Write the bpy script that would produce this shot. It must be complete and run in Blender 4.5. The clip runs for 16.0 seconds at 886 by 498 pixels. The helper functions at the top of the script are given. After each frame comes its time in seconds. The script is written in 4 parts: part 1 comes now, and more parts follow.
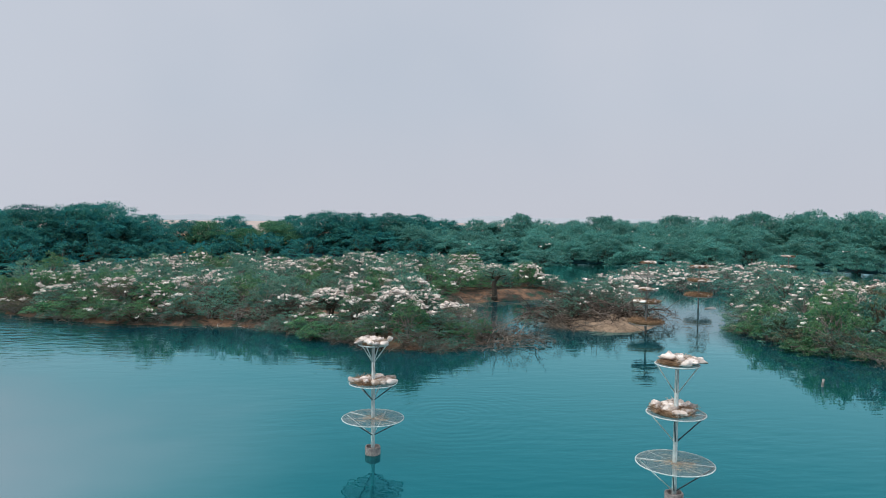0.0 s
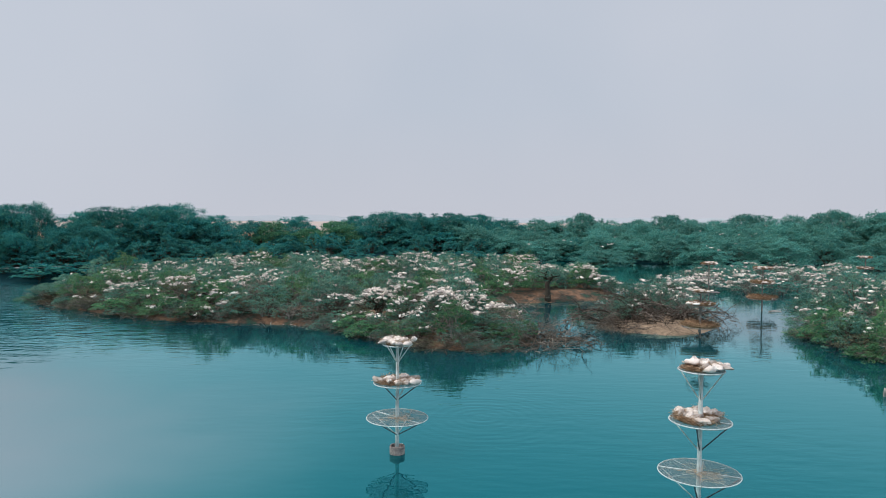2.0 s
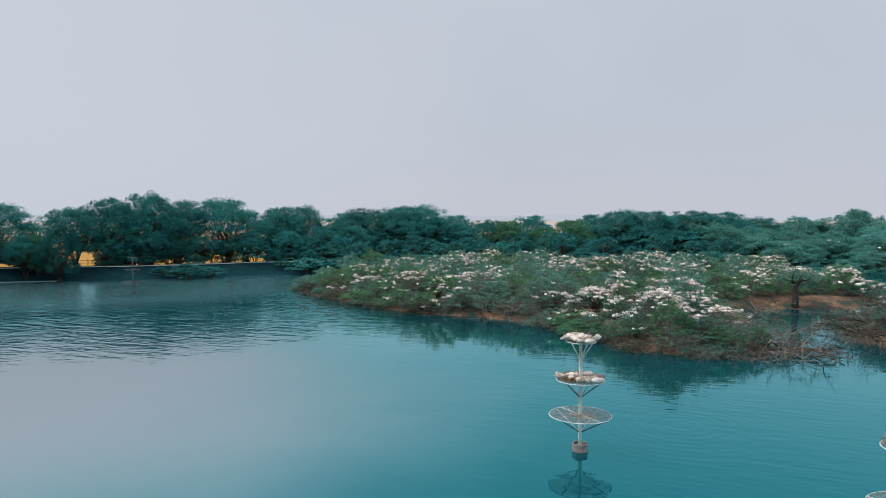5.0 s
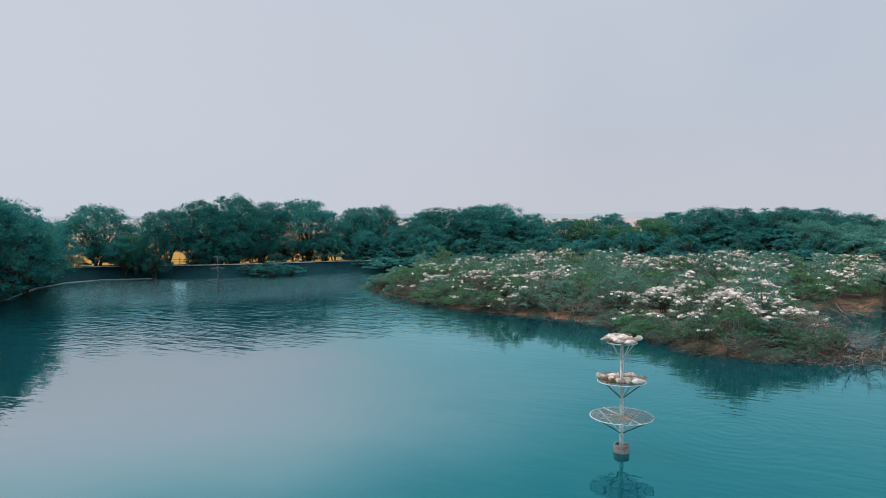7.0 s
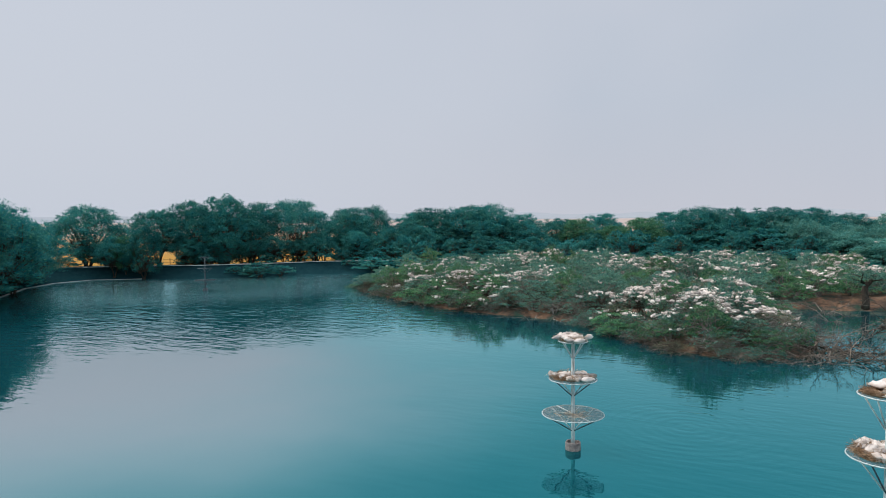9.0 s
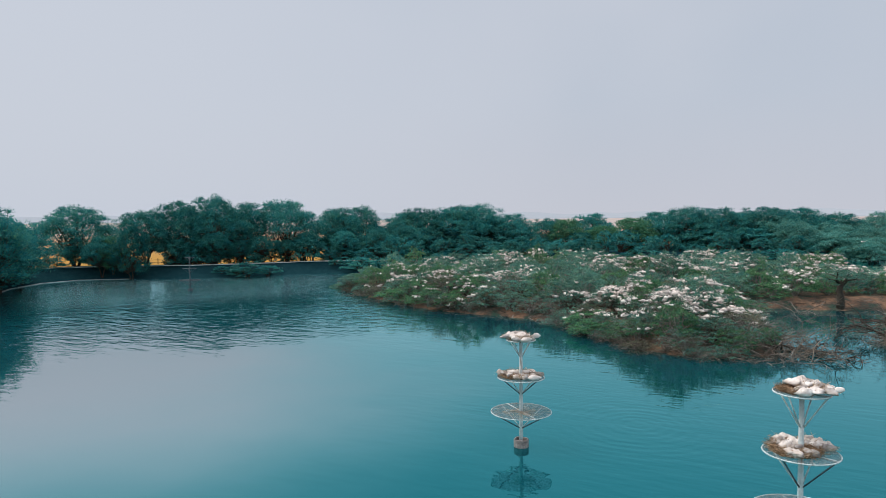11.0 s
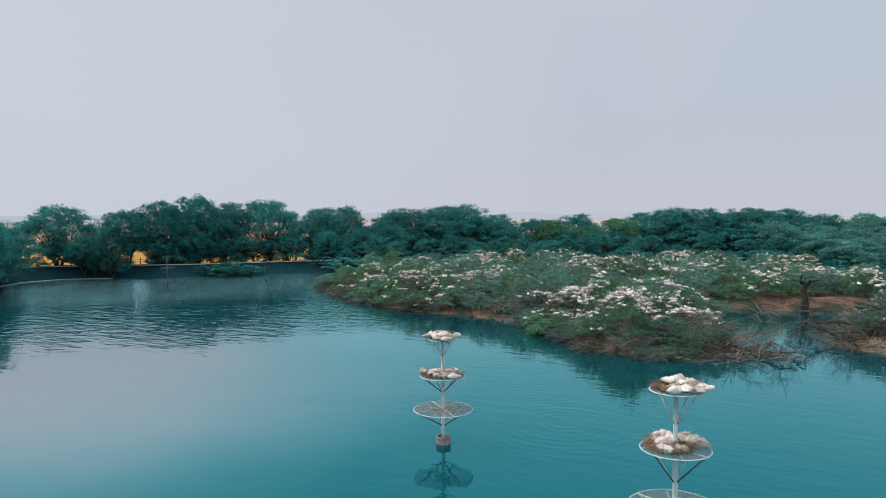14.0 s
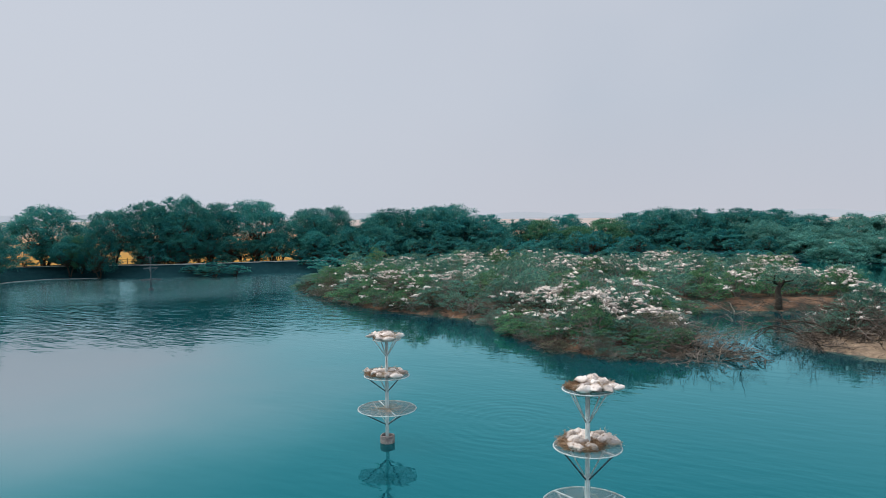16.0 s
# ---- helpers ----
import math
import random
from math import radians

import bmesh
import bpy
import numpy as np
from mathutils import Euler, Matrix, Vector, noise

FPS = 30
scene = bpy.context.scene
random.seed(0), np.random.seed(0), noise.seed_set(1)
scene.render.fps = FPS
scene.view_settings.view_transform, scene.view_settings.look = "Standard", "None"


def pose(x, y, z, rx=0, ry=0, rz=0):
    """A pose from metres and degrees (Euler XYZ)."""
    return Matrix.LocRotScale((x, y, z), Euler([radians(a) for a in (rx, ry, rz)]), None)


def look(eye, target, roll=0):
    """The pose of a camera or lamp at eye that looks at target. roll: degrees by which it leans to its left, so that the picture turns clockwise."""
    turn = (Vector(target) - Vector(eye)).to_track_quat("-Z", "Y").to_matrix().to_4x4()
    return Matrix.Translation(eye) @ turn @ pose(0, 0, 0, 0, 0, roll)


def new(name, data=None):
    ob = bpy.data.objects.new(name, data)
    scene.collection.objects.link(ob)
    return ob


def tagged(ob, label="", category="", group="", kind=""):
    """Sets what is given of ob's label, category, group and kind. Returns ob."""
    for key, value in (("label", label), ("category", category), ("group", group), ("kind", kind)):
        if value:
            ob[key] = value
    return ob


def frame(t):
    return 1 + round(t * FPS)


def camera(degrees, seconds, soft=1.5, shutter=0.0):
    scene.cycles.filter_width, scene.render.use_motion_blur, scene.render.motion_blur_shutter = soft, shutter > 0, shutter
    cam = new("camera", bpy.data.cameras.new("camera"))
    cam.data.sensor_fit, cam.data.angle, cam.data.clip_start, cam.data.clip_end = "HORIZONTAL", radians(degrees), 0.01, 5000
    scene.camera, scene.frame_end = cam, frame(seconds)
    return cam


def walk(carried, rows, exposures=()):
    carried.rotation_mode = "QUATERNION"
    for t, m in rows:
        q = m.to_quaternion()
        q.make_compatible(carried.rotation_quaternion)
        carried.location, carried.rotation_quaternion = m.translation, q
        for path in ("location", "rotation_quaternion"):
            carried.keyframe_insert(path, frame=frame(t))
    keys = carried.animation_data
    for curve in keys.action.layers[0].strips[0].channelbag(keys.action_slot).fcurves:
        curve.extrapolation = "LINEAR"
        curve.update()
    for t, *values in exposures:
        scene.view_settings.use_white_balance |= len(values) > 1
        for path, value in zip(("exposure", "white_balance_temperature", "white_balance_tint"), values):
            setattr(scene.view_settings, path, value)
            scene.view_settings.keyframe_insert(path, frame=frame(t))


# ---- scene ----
cam = camera(66.3, 16.0, soft=0.6)
PATH = [
    (0, (-4.312, -3.889, 12.516), (-4.084, -1.904, 12.43), 0.6),
    (0.5, (-3.723, -3.896, 12.533), (-3.544, -1.906, 12.446), 0.5),
    (1, (-3.11, -3.912, 12.538), (-2.985, -1.918, 12.451), 0.4),
    (1.5, (-2.559, -3.902, 12.543), (-2.482, -1.906, 12.456), 0.4),
    (2, (-2.003, -3.924, 12.567), (-1.973, -1.926, 12.479), 0.4),
    (2.5, (-1.426, -3.961, 12.55), (-1.444, -1.963, 12.462), 0.4),
    (3, (-0.887, -4.037, 12.58), (-0.951, -2.04, 12.491), 0.4),
    (3.5, (-0.36, -3.992, 12.592), (-0.484, -1.998, 12.503), 0.4),
    (4, (0.166, -4.127, 12.616), (-0.08, -2.145, 12.525), 0.3),
    (4.5, (0.741, -4.172, 12.57), (0.286, -2.227, 12.478), 0.1),
    (5, (1.262, -4.122, 12.44), (0.591, -2.24, 12.348), 0.0),
    (5.2, (1.453, -4.168, 12.412), (0.7, -2.317, 12.32), 0.0),
    (5.5, (1.83, -4.15, 12.45), (0.982, -2.339, 12.358), -0.05),
    (5.9, (2.33, -4.13, 12.5), (1.434, -2.342, 12.406), -0.15),
    (6.6, (3.2, -4.06, 12.57), (2.302, -2.273, 12.475), -0.35),
    (7.5, (4.329, -3.93, 12.616), (3.431, -2.145, 12.52), -0.5),
    (8, (4.93, -3.613, 12.574), (4.031, -1.829, 12.479), -0.5),
    (8.5, (5.518, -3.432, 12.564), (4.619, -1.648, 12.47), -0.4),
    (9, (6.179, -3.253, 12.577), (5.28, -1.469, 12.482), -0.5),
    (11.5, (9.532, -2.479, 12.651), (8.637, -0.693, 12.555), -0.5),
    (12, (10.228, -2.291, 12.671), (9.333, -0.505, 12.574), -0.4),
    (12.5, (10.872, -2.048, 12.657), (9.976, -0.263, 12.56), -0.4),
    (13, (11.549, -1.91, 12.674), (10.654, -0.124, 12.579), -0.3),
    (13.5, (12.245, -1.683, 12.686), (11.351, 0.103, 12.59), -0.3),
    (14, (12.989, -1.42, 12.693), (12.093, 0.365, 12.597), -0.4),
    (14.5, (13.723, -1.231, 12.721), (12.828, 0.555, 12.626), -0.3),
    (15, (14.473, -1.013, 12.767), (13.578, 0.772, 12.671), -0.3),
    (15.5, (15.238, -0.78, 12.777), (14.343, 1.006, 12.68), -0.3),
    (16, (16.034, -0.442, 12.787), (15.138, 1.344, 12.69), -0.4),
]
walk(cam, [(t, look(eye, target, roll)) for t, eye, target, roll in PATH])

# world, sun
SUN_EL, SUN_AZ = 56.0, 258.0   # degrees; azimuth clockwise from +y
SKY_HAZE = (0.530, 0.582, 0.675)
world = bpy.data.worlds.new("hazy_sky")
scene.world = world
world.use_nodes = True
wn, wl = world.node_tree.nodes, world.node_tree.links
wn.clear()
sky = wn.new("ShaderNodeTexSky")
sky.sky_type, sky.sun_disc = "NISHITA", False
sky.sun_elevation, sky.sun_rotation = radians(SUN_EL), radians(SUN_AZ)
sky.dust_density, sky.air_density = 6.0, 1.5
bg_sky = wn.new("ShaderNodeBackground")
bg_sky.inputs["Strength"].default_value = 0.08
bg_haze = wn.new("ShaderNodeBackground")
bg_haze.inputs["Color"].default_value = (*SKY_HAZE, 1)
bg_haze.inputs["Strength"].default_value = 1.0
mixw = wn.new("ShaderNodeMixShader")
mixw.inputs["Fac"].default_value = 0.95
wout = wn.new("ShaderNodeOutputWorld")
tcw = wn.new("ShaderNodeTexCoord")
sepw = wn.new("ShaderNodeSeparateXYZ")
zen = wn.new("ShaderNodeMapRange")
zen.interpolation_type = "SMOOTHSTEP"
for k, v in enumerate((0.38, 1.0, 1.0, 2.6)):
    zen.inputs[k + 1].default_value = v
wl.new(tcw.outputs["Generated"], sepw.inputs[0])
wl.new(sepw.outputs["Z"], zen.inputs[0])
wl.new(zen.outputs[0], bg_haze.inputs["Strength"])
cloud = wn.new("ShaderNodeTexNoise")
cloud.inputs["Scale"].default_value, cloud.inputs["Detail"].default_value = 2.2, 3
wl.new(tcw.outputs["Generated"], cloud.inputs["Vector"])
veil = wn.new("ShaderNodeValToRGB")
veil.color_ramp.elements[0].position, veil.color_ramp.elements[0].color = 0.35, (0.517, 0.573, 0.668, 1)
veil.color_ramp.elements[1].position, veil.color_ramp.elements[1].color = 0.68, (0.572, 0.612, 0.698, 1)
wl.new(cloud.outputs["Fac"], veil.inputs[0])
low = wn.new("ShaderNodeMapRange")
low.inputs[1].default_value, low.inputs[2].default_value, low.inputs[3].default_value, low.inputs[4].default_value = 0.0, 0.16, 0.7, 0.0
wl.new(sepw.outputs["Z"], low.inputs[0])
warm = wn.new("ShaderNodeMix")
warm.data_type = "RGBA"
warm.inputs[7].default_value = (0.590, 0.600, 0.670, 1)
wl.new(low.outputs[0], warm.inputs[0])
wl.new(veil.outputs[0], warm.inputs[6])
west = wn.new("ShaderNodeVectorMath")
west.operation = "DOT_PRODUCT"
west.inputs[1].default_value = (-0.93, 0.36, 0)
wl.new(tcw.outputs["Generated"], west.inputs[0])
glow = wn.new("ShaderNodeMapRange")
glow.interpolation_type = "SMOOTHSTEP"
for k, v in enumerate((0.55, 1.0, 0.0, 1.0)):
    glow.inputs[k + 1].default_value = v
wl.new(west.outputs["Value"], glow.inputs[0])
lit = wn.new("ShaderNodeMix")
lit.data_type = "RGBA"
lit.inputs[7].default_value = (0.590, 0.634, 0.722, 1)
wl.new(glow.outputs[0], lit.inputs[0])
wl.new(warm.outputs[2], lit.inputs[6])
wl.new(lit.outputs[2], bg_haze.inputs["Color"])
wl.new(sky.outputs["Color"], bg_sky.inputs["Color"])
wl.new(bg_sky.outputs[0], mixw.inputs[1])
wl.new(bg_haze.outputs[0], mixw.inputs[2])
wl.new(mixw.outputs[0], wout.inputs["Surface"])
sun_data = bpy.data.lights.new("sun", "SUN")
sun_data.energy, sun_data.angle, sun_data.color = 2.5, radians(30), (1.0, 0.95, 0.88)
sun = new("sun", sun_data)
az, el = radians(SUN_AZ), radians(SUN_EL)
sun.matrix_world = look((0, 0, 0), (-math.sin(az) * math.cos(el), -math.cos(az) * math.cos(el), -math.sin(el)))

# ---- materials ----
def material(name, rough=0.8, spec=0.3, metal=0.0):
    m = bpy.data.materials.new(name)
    m.use_nodes = True
    n, l = m.node_tree.nodes, m.node_tree.links
    b = n["Principled BSDF"]
    b.inputs["Roughness"].default_value, b.inputs["Metallic"].default_value = rough, metal
    b.inputs["Specular IOR Level"].default_value = spec
    return m, n, l, b


def ramp(n, stops):
    r = n.new("ShaderNodeValToRGB")
    e = r.color_ramp.elements
    while len(e) < len(stops):
        e.new(0.5)
    for k, (p, c) in zip(e, stops):
        k.position, k.color = p, (*c, 1)
    return r


def noise_tex(n, l, scale, detail=4, rough=0.6, vector=None):
    t = n.new("ShaderNodeTexNoise")
    t.inputs["Scale"].default_value, t.inputs["Detail"].default_value, t.inputs["Roughness"].default_value = scale, detail, rough
    if vector is not None:
        l.new(vector, t.inputs["Vector"])
    return t


def bump(n, l, b, src, strength, dist):
    k = n.new("ShaderNodeBump")
    k.inputs["Strength"].default_value, k.inputs["Distance"].default_value = strength, dist
    l.new(src, k.inputs["Height"])
    l.new(k.outputs[0], b.inputs["Normal"])
    return k


def mix_rgb(n, l, fac, a, c, mode="MIX"):
    x = n.new("ShaderNodeMix")
    x.data_type, x.blend_type = "RGBA", mode
    for sock, v in ((x.inputs[0], fac), (x.inputs[6], a), (x.inputs[7], c)):
        if isinstance(v, (int, float)):
            sock.default_value = v
        elif isinstance(v, tuple):
            sock.default_value = (*v, 1)
        else:
            l.new(v, sock)
    return x.outputs[2]


def foliage(name, dark, mid, light, tip):
    """Leaf sprays: varied from spray to spray and from tree to tree."""
    m, n, l, b = material(name, 0.7, 0.12)
    geo, info = n.new("ShaderNodeNewGeometry"), n.new("ShaderNodeObjectInfo")
    r = ramp(n, [(0.0, dark), (0.45, mid), (0.85, light), (1.0, tip)])
    l.new(geo.outputs["Random Per Island"], r.inputs[0])
    hsv = n.new("ShaderNodeHueSaturation")
    l.new(r.outputs[0], hsv.inputs["Color"])
    mr = n.new("ShaderNodeMapRange")
    mr.inputs[3].default_value, mr.inputs[4].default_value = 0.75, 1.25
    l.new(info.outputs["Random"], mr.inputs[0])
    l.new(mr.outputs[0], hsv.inputs["Value"])
    nz = noise_tex(n, l, 0.35, 3, 0.6, geo.outputs["Position"])
    nr_ = ramp(n, [(0.45, (0, 0, 0)), (0.75, (0.45, 0.45, 0.45))])
    l.new(nz.outputs["Fac"], nr_.inputs[0])
    col = mix_rgb(n, l, nr_.outputs[0], hsv.outputs[0], tip)
    l.new(col, b.inputs["Base Color"])
    b.inputs["Transmission Weight"].default_value = 0.0
    tr = n.new("ShaderNodeBsdfTranslucent")
    l.new(col, tr.inputs["Color"])
    mx = n.new("ShaderNodeMixShader")
    mx.inputs[0].default_value = 0.45
    l.new(b.outputs[0], mx.inputs[1])
    l.new(tr.outputs[0], mx.inputs[2])
    l.new(mx.outputs[0], n["Material Output"].inputs["Surface"])
    return m


def bark(name, a, c, scale=3.0):
    m, n, l, b = material(name, 0.9, 0.15)
    geo = n.new("ShaderNodeNewGeometry")
    nz = noise_tex(n, l, scale, 5, 0.65, geo.outputs["Position"])
    r = ramp(n, [(0.3, a), (0.7, c)])
    l.new(nz.outputs["Fac"], r.inputs[0])
    isl = ramp(n, [(0.0, (0.6, 0.6, 0.6)), (1.0, (1.3, 1.3, 1.3))])
    l.new(geo.outputs["Random Per Island"], isl.inputs[0])
    l.new(mix_rgb(n, l, 1.0, r.outputs[0], isl.outputs[0], "MULTIPLY"), b.inputs["Base Color"])
    return m


M_LEAF_TREE = foliage("leaf_bank_tree", (0.012, 0.142, 0.162), (0.023, 0.182, 0.188), (0.050, 0.245, 0.200), (0.095, 0.275, 0.175))
M_LEAF_OLIVE = foliage("leaf_olive_tree", (0.026, 0.135, 0.095), (0.052, 0.19, 0.112), (0.088, 0.235, 0.118), (0.15, 0.27, 0.13))
M_LEAF_FAR = foliage("leaf_far_forest", (0.050, 0.225, 0.215), (0.076, 0.27, 0.235), (0.108, 0.30, 0.24), (0.165, 0.315, 0.225))
M_LEAF_THORN = foliage("leaf_thorn_bush", (0.036, 0.143, 0.136), (0.083, 0.232, 0.188), (0.145, 0.305, 0.200), (0.22, 0.31, 0.21))
M_LEAF_LUSH = foliage("leaf_lush_bush", (0.030, 0.125, 0.085), (0.070, 0.21, 0.110), (0.125, 0.28, 0.12), (0.20, 0.31, 0.135))
M_BARK = bark("bark_dark", (0.035, 0.028, 0.022), (0.09, 0.07, 0.055))
M_TWIG = bark("twig_grey", (0.115, 0.10, 0.09), (0.32, 0.29, 0.26))
M_BLEACHED = bark("bleached_wood", (0.22, 0.18, 0.15), (0.50, 0.43, 0.37))
M_BRUSH = bark("brushwood_brown", (0.105, 0.082, 0.066), (0.28, 0.215, 0.165))
M_MUD = bark("islet_mud", (0.16, 0.115, 0.08), (0.37, 0.265, 0.18), 2.6)
M_MOUND_PALE = bark("mound_pale", (0.42, 0.33, 0.27), (0.82, 0.76, 0.71), 2.5)
M_OFF_WHITE = bark("off_white", (0.46, 0.37, 0.31), (0.84, 0.78, 0.73), 2.2)
M_STRAW_PALE = bark("straw_pale", (0.34, 0.24, 0.16), (0.62, 0.50, 0.38), 3.0)
M_STRAW = bark("nest_straw", (0.15, 0.085, 0.045), (0.40, 0.26, 0.16), 3.0)


def water_mat():
    m, n, l, b = material("lake_water", 0.6, 0.0)
    geo = n.new("ShaderNodeNewGeometry")
    # bright sheen off the western bank, put in as extra gloss by position
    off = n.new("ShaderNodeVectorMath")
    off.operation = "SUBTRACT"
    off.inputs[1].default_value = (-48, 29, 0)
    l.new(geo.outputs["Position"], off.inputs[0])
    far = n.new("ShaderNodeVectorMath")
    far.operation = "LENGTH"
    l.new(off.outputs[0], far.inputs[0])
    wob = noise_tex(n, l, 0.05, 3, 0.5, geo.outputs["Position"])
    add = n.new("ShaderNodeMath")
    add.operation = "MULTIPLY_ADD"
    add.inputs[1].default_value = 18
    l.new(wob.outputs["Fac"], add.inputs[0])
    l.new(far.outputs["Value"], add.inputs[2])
    west_sheen = n.new("ShaderNodeMapRange")
    west_sheen.interpolation_type = "SMOOTHSTEP"
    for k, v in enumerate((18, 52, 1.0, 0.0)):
        west_sheen.inputs[k + 1].default_value = v
    l.new(add.outputs[0], west_sheen.inputs[0])
    # a weaker sheen is put in by position along the channel past the islet
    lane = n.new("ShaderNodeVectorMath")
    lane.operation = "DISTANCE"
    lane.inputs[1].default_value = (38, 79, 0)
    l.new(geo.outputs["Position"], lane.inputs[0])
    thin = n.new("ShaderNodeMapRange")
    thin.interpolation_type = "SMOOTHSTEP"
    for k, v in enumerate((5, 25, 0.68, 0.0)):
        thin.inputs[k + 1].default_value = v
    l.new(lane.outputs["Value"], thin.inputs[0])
    sheen_mask = n.new("ShaderNodeMath")
    sheen_mask.operation = "MAXIMUM"
    l.new(west_sheen.outputs[0], sheen_mask.inputs[0])
    l.new(thin.outputs[0], sheen_mask.inputs[1])
    # turbid green-blue body
    broad = noise_tex(n, l, 0.012, 2, 0.5, geo.outputs["Position"])
    r = ramp(n, [(0.35, (0.002, 0.036, 0.049)), (0.65, (0.004, 0.045, 0.060))])
    l.new(broad.outputs["Fac"], r.inputs[0])
    l.new(r.outputs[0], b.inputs["Base Color"])
    # ripples, stronger in wind-blown patches
    mp = n.new("ShaderNodeMapping")
    mp.inputs["Rotation"].default_value = (0, 0, radians(18))
    mp.inputs["Scale"].default_value = (0.5, 1.35, 1.0)
    l.new(geo.outputs["Position"], mp.inputs["Vector"])
    fine = noise_tex(n, l, 1.5, 2, 0.45, mp.outputs[0])
    patch = noise_tex(n, l, 0.035, 2, 0.5, geo.outputs["Position"])
    pr = ramp(n, [(0.40, (0.35, 0.35, 0.35)), (0.62, (1, 1, 1))])
    l.new(patch.outputs["Fac"], pr.inputs[0])
    # a breezy belt in front of the western bund
    belt = n.new("ShaderNodeVectorMath")
    belt.operation = "DISTANCE"
    belt.inputs[1].default_value = (-82, 84, 0)
    l.new(geo.outputs["Position"], belt.inputs[0])
    br = n.new("ShaderNodeMapRange")
    br.interpolation_type = "SMOOTHSTEP"
    for k, v in enumerate((36, 62, 1.4, 0.20)):
        br.inputs[k + 1].default_value = v
    l.new(belt.outputs["Value"], br.inputs[0])
    lee = n.new("ShaderNodeVectorMath")
    lee.operation = "DISTANCE"
    lee.inputs[1].default_value = (-98, 94, 0)
    l.new(geo.outputs["Position"], lee.inputs[0])
    chop = n.new("ShaderNodeMapRange")
    chop.interpolation_type = "SMOOTHSTEP"
    for k, v in enumerate((26, 56, 0.20, 0.012)):
        chop.inputs[k + 1].default_value = v
    l.new(lee.outputs["Value"], chop.inputs[0])
    # the strip right under the bund lies sheltered and calmer
    reach = n.new("ShaderNodeVectorMath")
    reach.operation = "DOT_PRODUCT"
    reach.inputs[1].default_value = (0.67, -0.74, 0)
    l.new(geo.outputs["Position"], reach.inputs[0])
    calm = n.new("ShaderNodeMapRange")
    calm.interpolation_type = "SMOOTHSTEP"
    for k, v in enumerate((-127, -110, 0.4, 1.0)):
        calm.inputs[k + 1].default_value = v
    l.new(reach.outputs["Value"], calm.inputs[0])
    shelter = n.new("ShaderNodeMath")
    shelter.operation = "MULTIPLY"
    l.new(br.outputs[0], shelter.inputs[0])
    l.new(calm.outputs[0], shelter.inputs[1])
    gust = n.new("ShaderNodeMath")
    gust.operation = "MULTIPLY"
    l.new(shelter.outputs[0], gust.inputs[0])
    l.new(pr.outputs[0], gust.inputs[1])
    mul = n.new("ShaderNodeMath")
    mul.operation = "MULTIPLY"
    swell = noise_tex(n, l, 0.62, 1, 0.4, mp.outputs[0])
    both = n.new("ShaderNodeMath")
    both.operation = "MULTIPLY_ADD"
    both.inputs[1].default_value = 1.6
    l.new(swell.outputs["Fac"], both.inputs[0])
    l.new(fine.outputs["Fac"], both.inputs[2])
    l.new(both.outputs[0], mul.inputs[0])
    l.new(gust.outputs[0], mul.inputs[1])
    # widening rings left by something that dipped into the water
    ctr = n.new("ShaderNodeVectorMath")
    ctr.operation = "SUBTRACT"
    ctr.inputs[1].default_value = (1.2, 38.5, 0)
    l.new(geo.outputs["Position"], ctr.inputs[0])
    cl = n.new("ShaderNodeVectorMath")
    cl.operation = "LENGTH"
    l.new(ctr.outputs[0], cl.inputs[0])
    rings = n.new("ShaderNodeTexWave")
    rings.wave_type, rings.rings_direction = "RINGS", "SPHERICAL"
    rings.inputs["Scale"].default_value, rings.inputs["Distortion"].default_value = 0.44, 1.6
    l.new(ctr.outputs[0], rings.inputs["Vector"])
    fade = n.new("ShaderNodeMapRange")
    for k, v in enumerate((2.0, 9.0, 0.05, 0.0)):
        fade.inputs[k + 1].default_value = v
    l.new(cl.outputs["Value"], fade.inputs[0])
    ringed = n.new("ShaderNodeMath")
    ringed.operation = "MULTIPLY_ADD"
    l.new(rings.outputs["Fac"], ringed.inputs[0])
    l.new(fade.outputs[0], ringed.inputs[1])
    l.new(mul.outputs[0], ringed.inputs[2])
    bm_ = bump(n, l, b, ringed.outputs[0], 1.0, 0.085)
    # gloss, with a teal tint put into what the water reflects
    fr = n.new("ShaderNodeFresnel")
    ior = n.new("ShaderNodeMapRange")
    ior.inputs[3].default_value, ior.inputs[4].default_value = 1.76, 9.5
    l.new(sheen_mask.outputs[0], ior.inputs[0])
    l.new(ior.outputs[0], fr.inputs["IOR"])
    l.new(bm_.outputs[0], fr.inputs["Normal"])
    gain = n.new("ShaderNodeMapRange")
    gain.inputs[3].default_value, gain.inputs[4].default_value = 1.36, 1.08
    l.new(sheen_mask.outputs[0], gain.inputs[0])
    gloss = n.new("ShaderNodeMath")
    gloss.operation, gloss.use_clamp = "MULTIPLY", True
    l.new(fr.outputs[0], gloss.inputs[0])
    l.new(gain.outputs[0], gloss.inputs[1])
    gl = n.new("ShaderNodeBsdfGlossy")
    l.new(chop.outputs[0], gl.inputs["Roughness"])
    l.new(bm_.outputs[0], gl.inputs["Normal"])
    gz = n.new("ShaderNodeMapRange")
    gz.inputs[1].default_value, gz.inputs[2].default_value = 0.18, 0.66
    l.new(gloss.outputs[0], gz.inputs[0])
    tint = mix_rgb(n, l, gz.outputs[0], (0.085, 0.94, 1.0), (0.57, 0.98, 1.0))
    l.new(mix_rgb(n, l, sheen_mask.outputs[0], tint, (0.95, 0.985, 0.99)), gl.inputs["Color"])
    mx = n.new("ShaderNodeMixShader")
    l.new(gloss.outputs[0], mx.inputs[0])
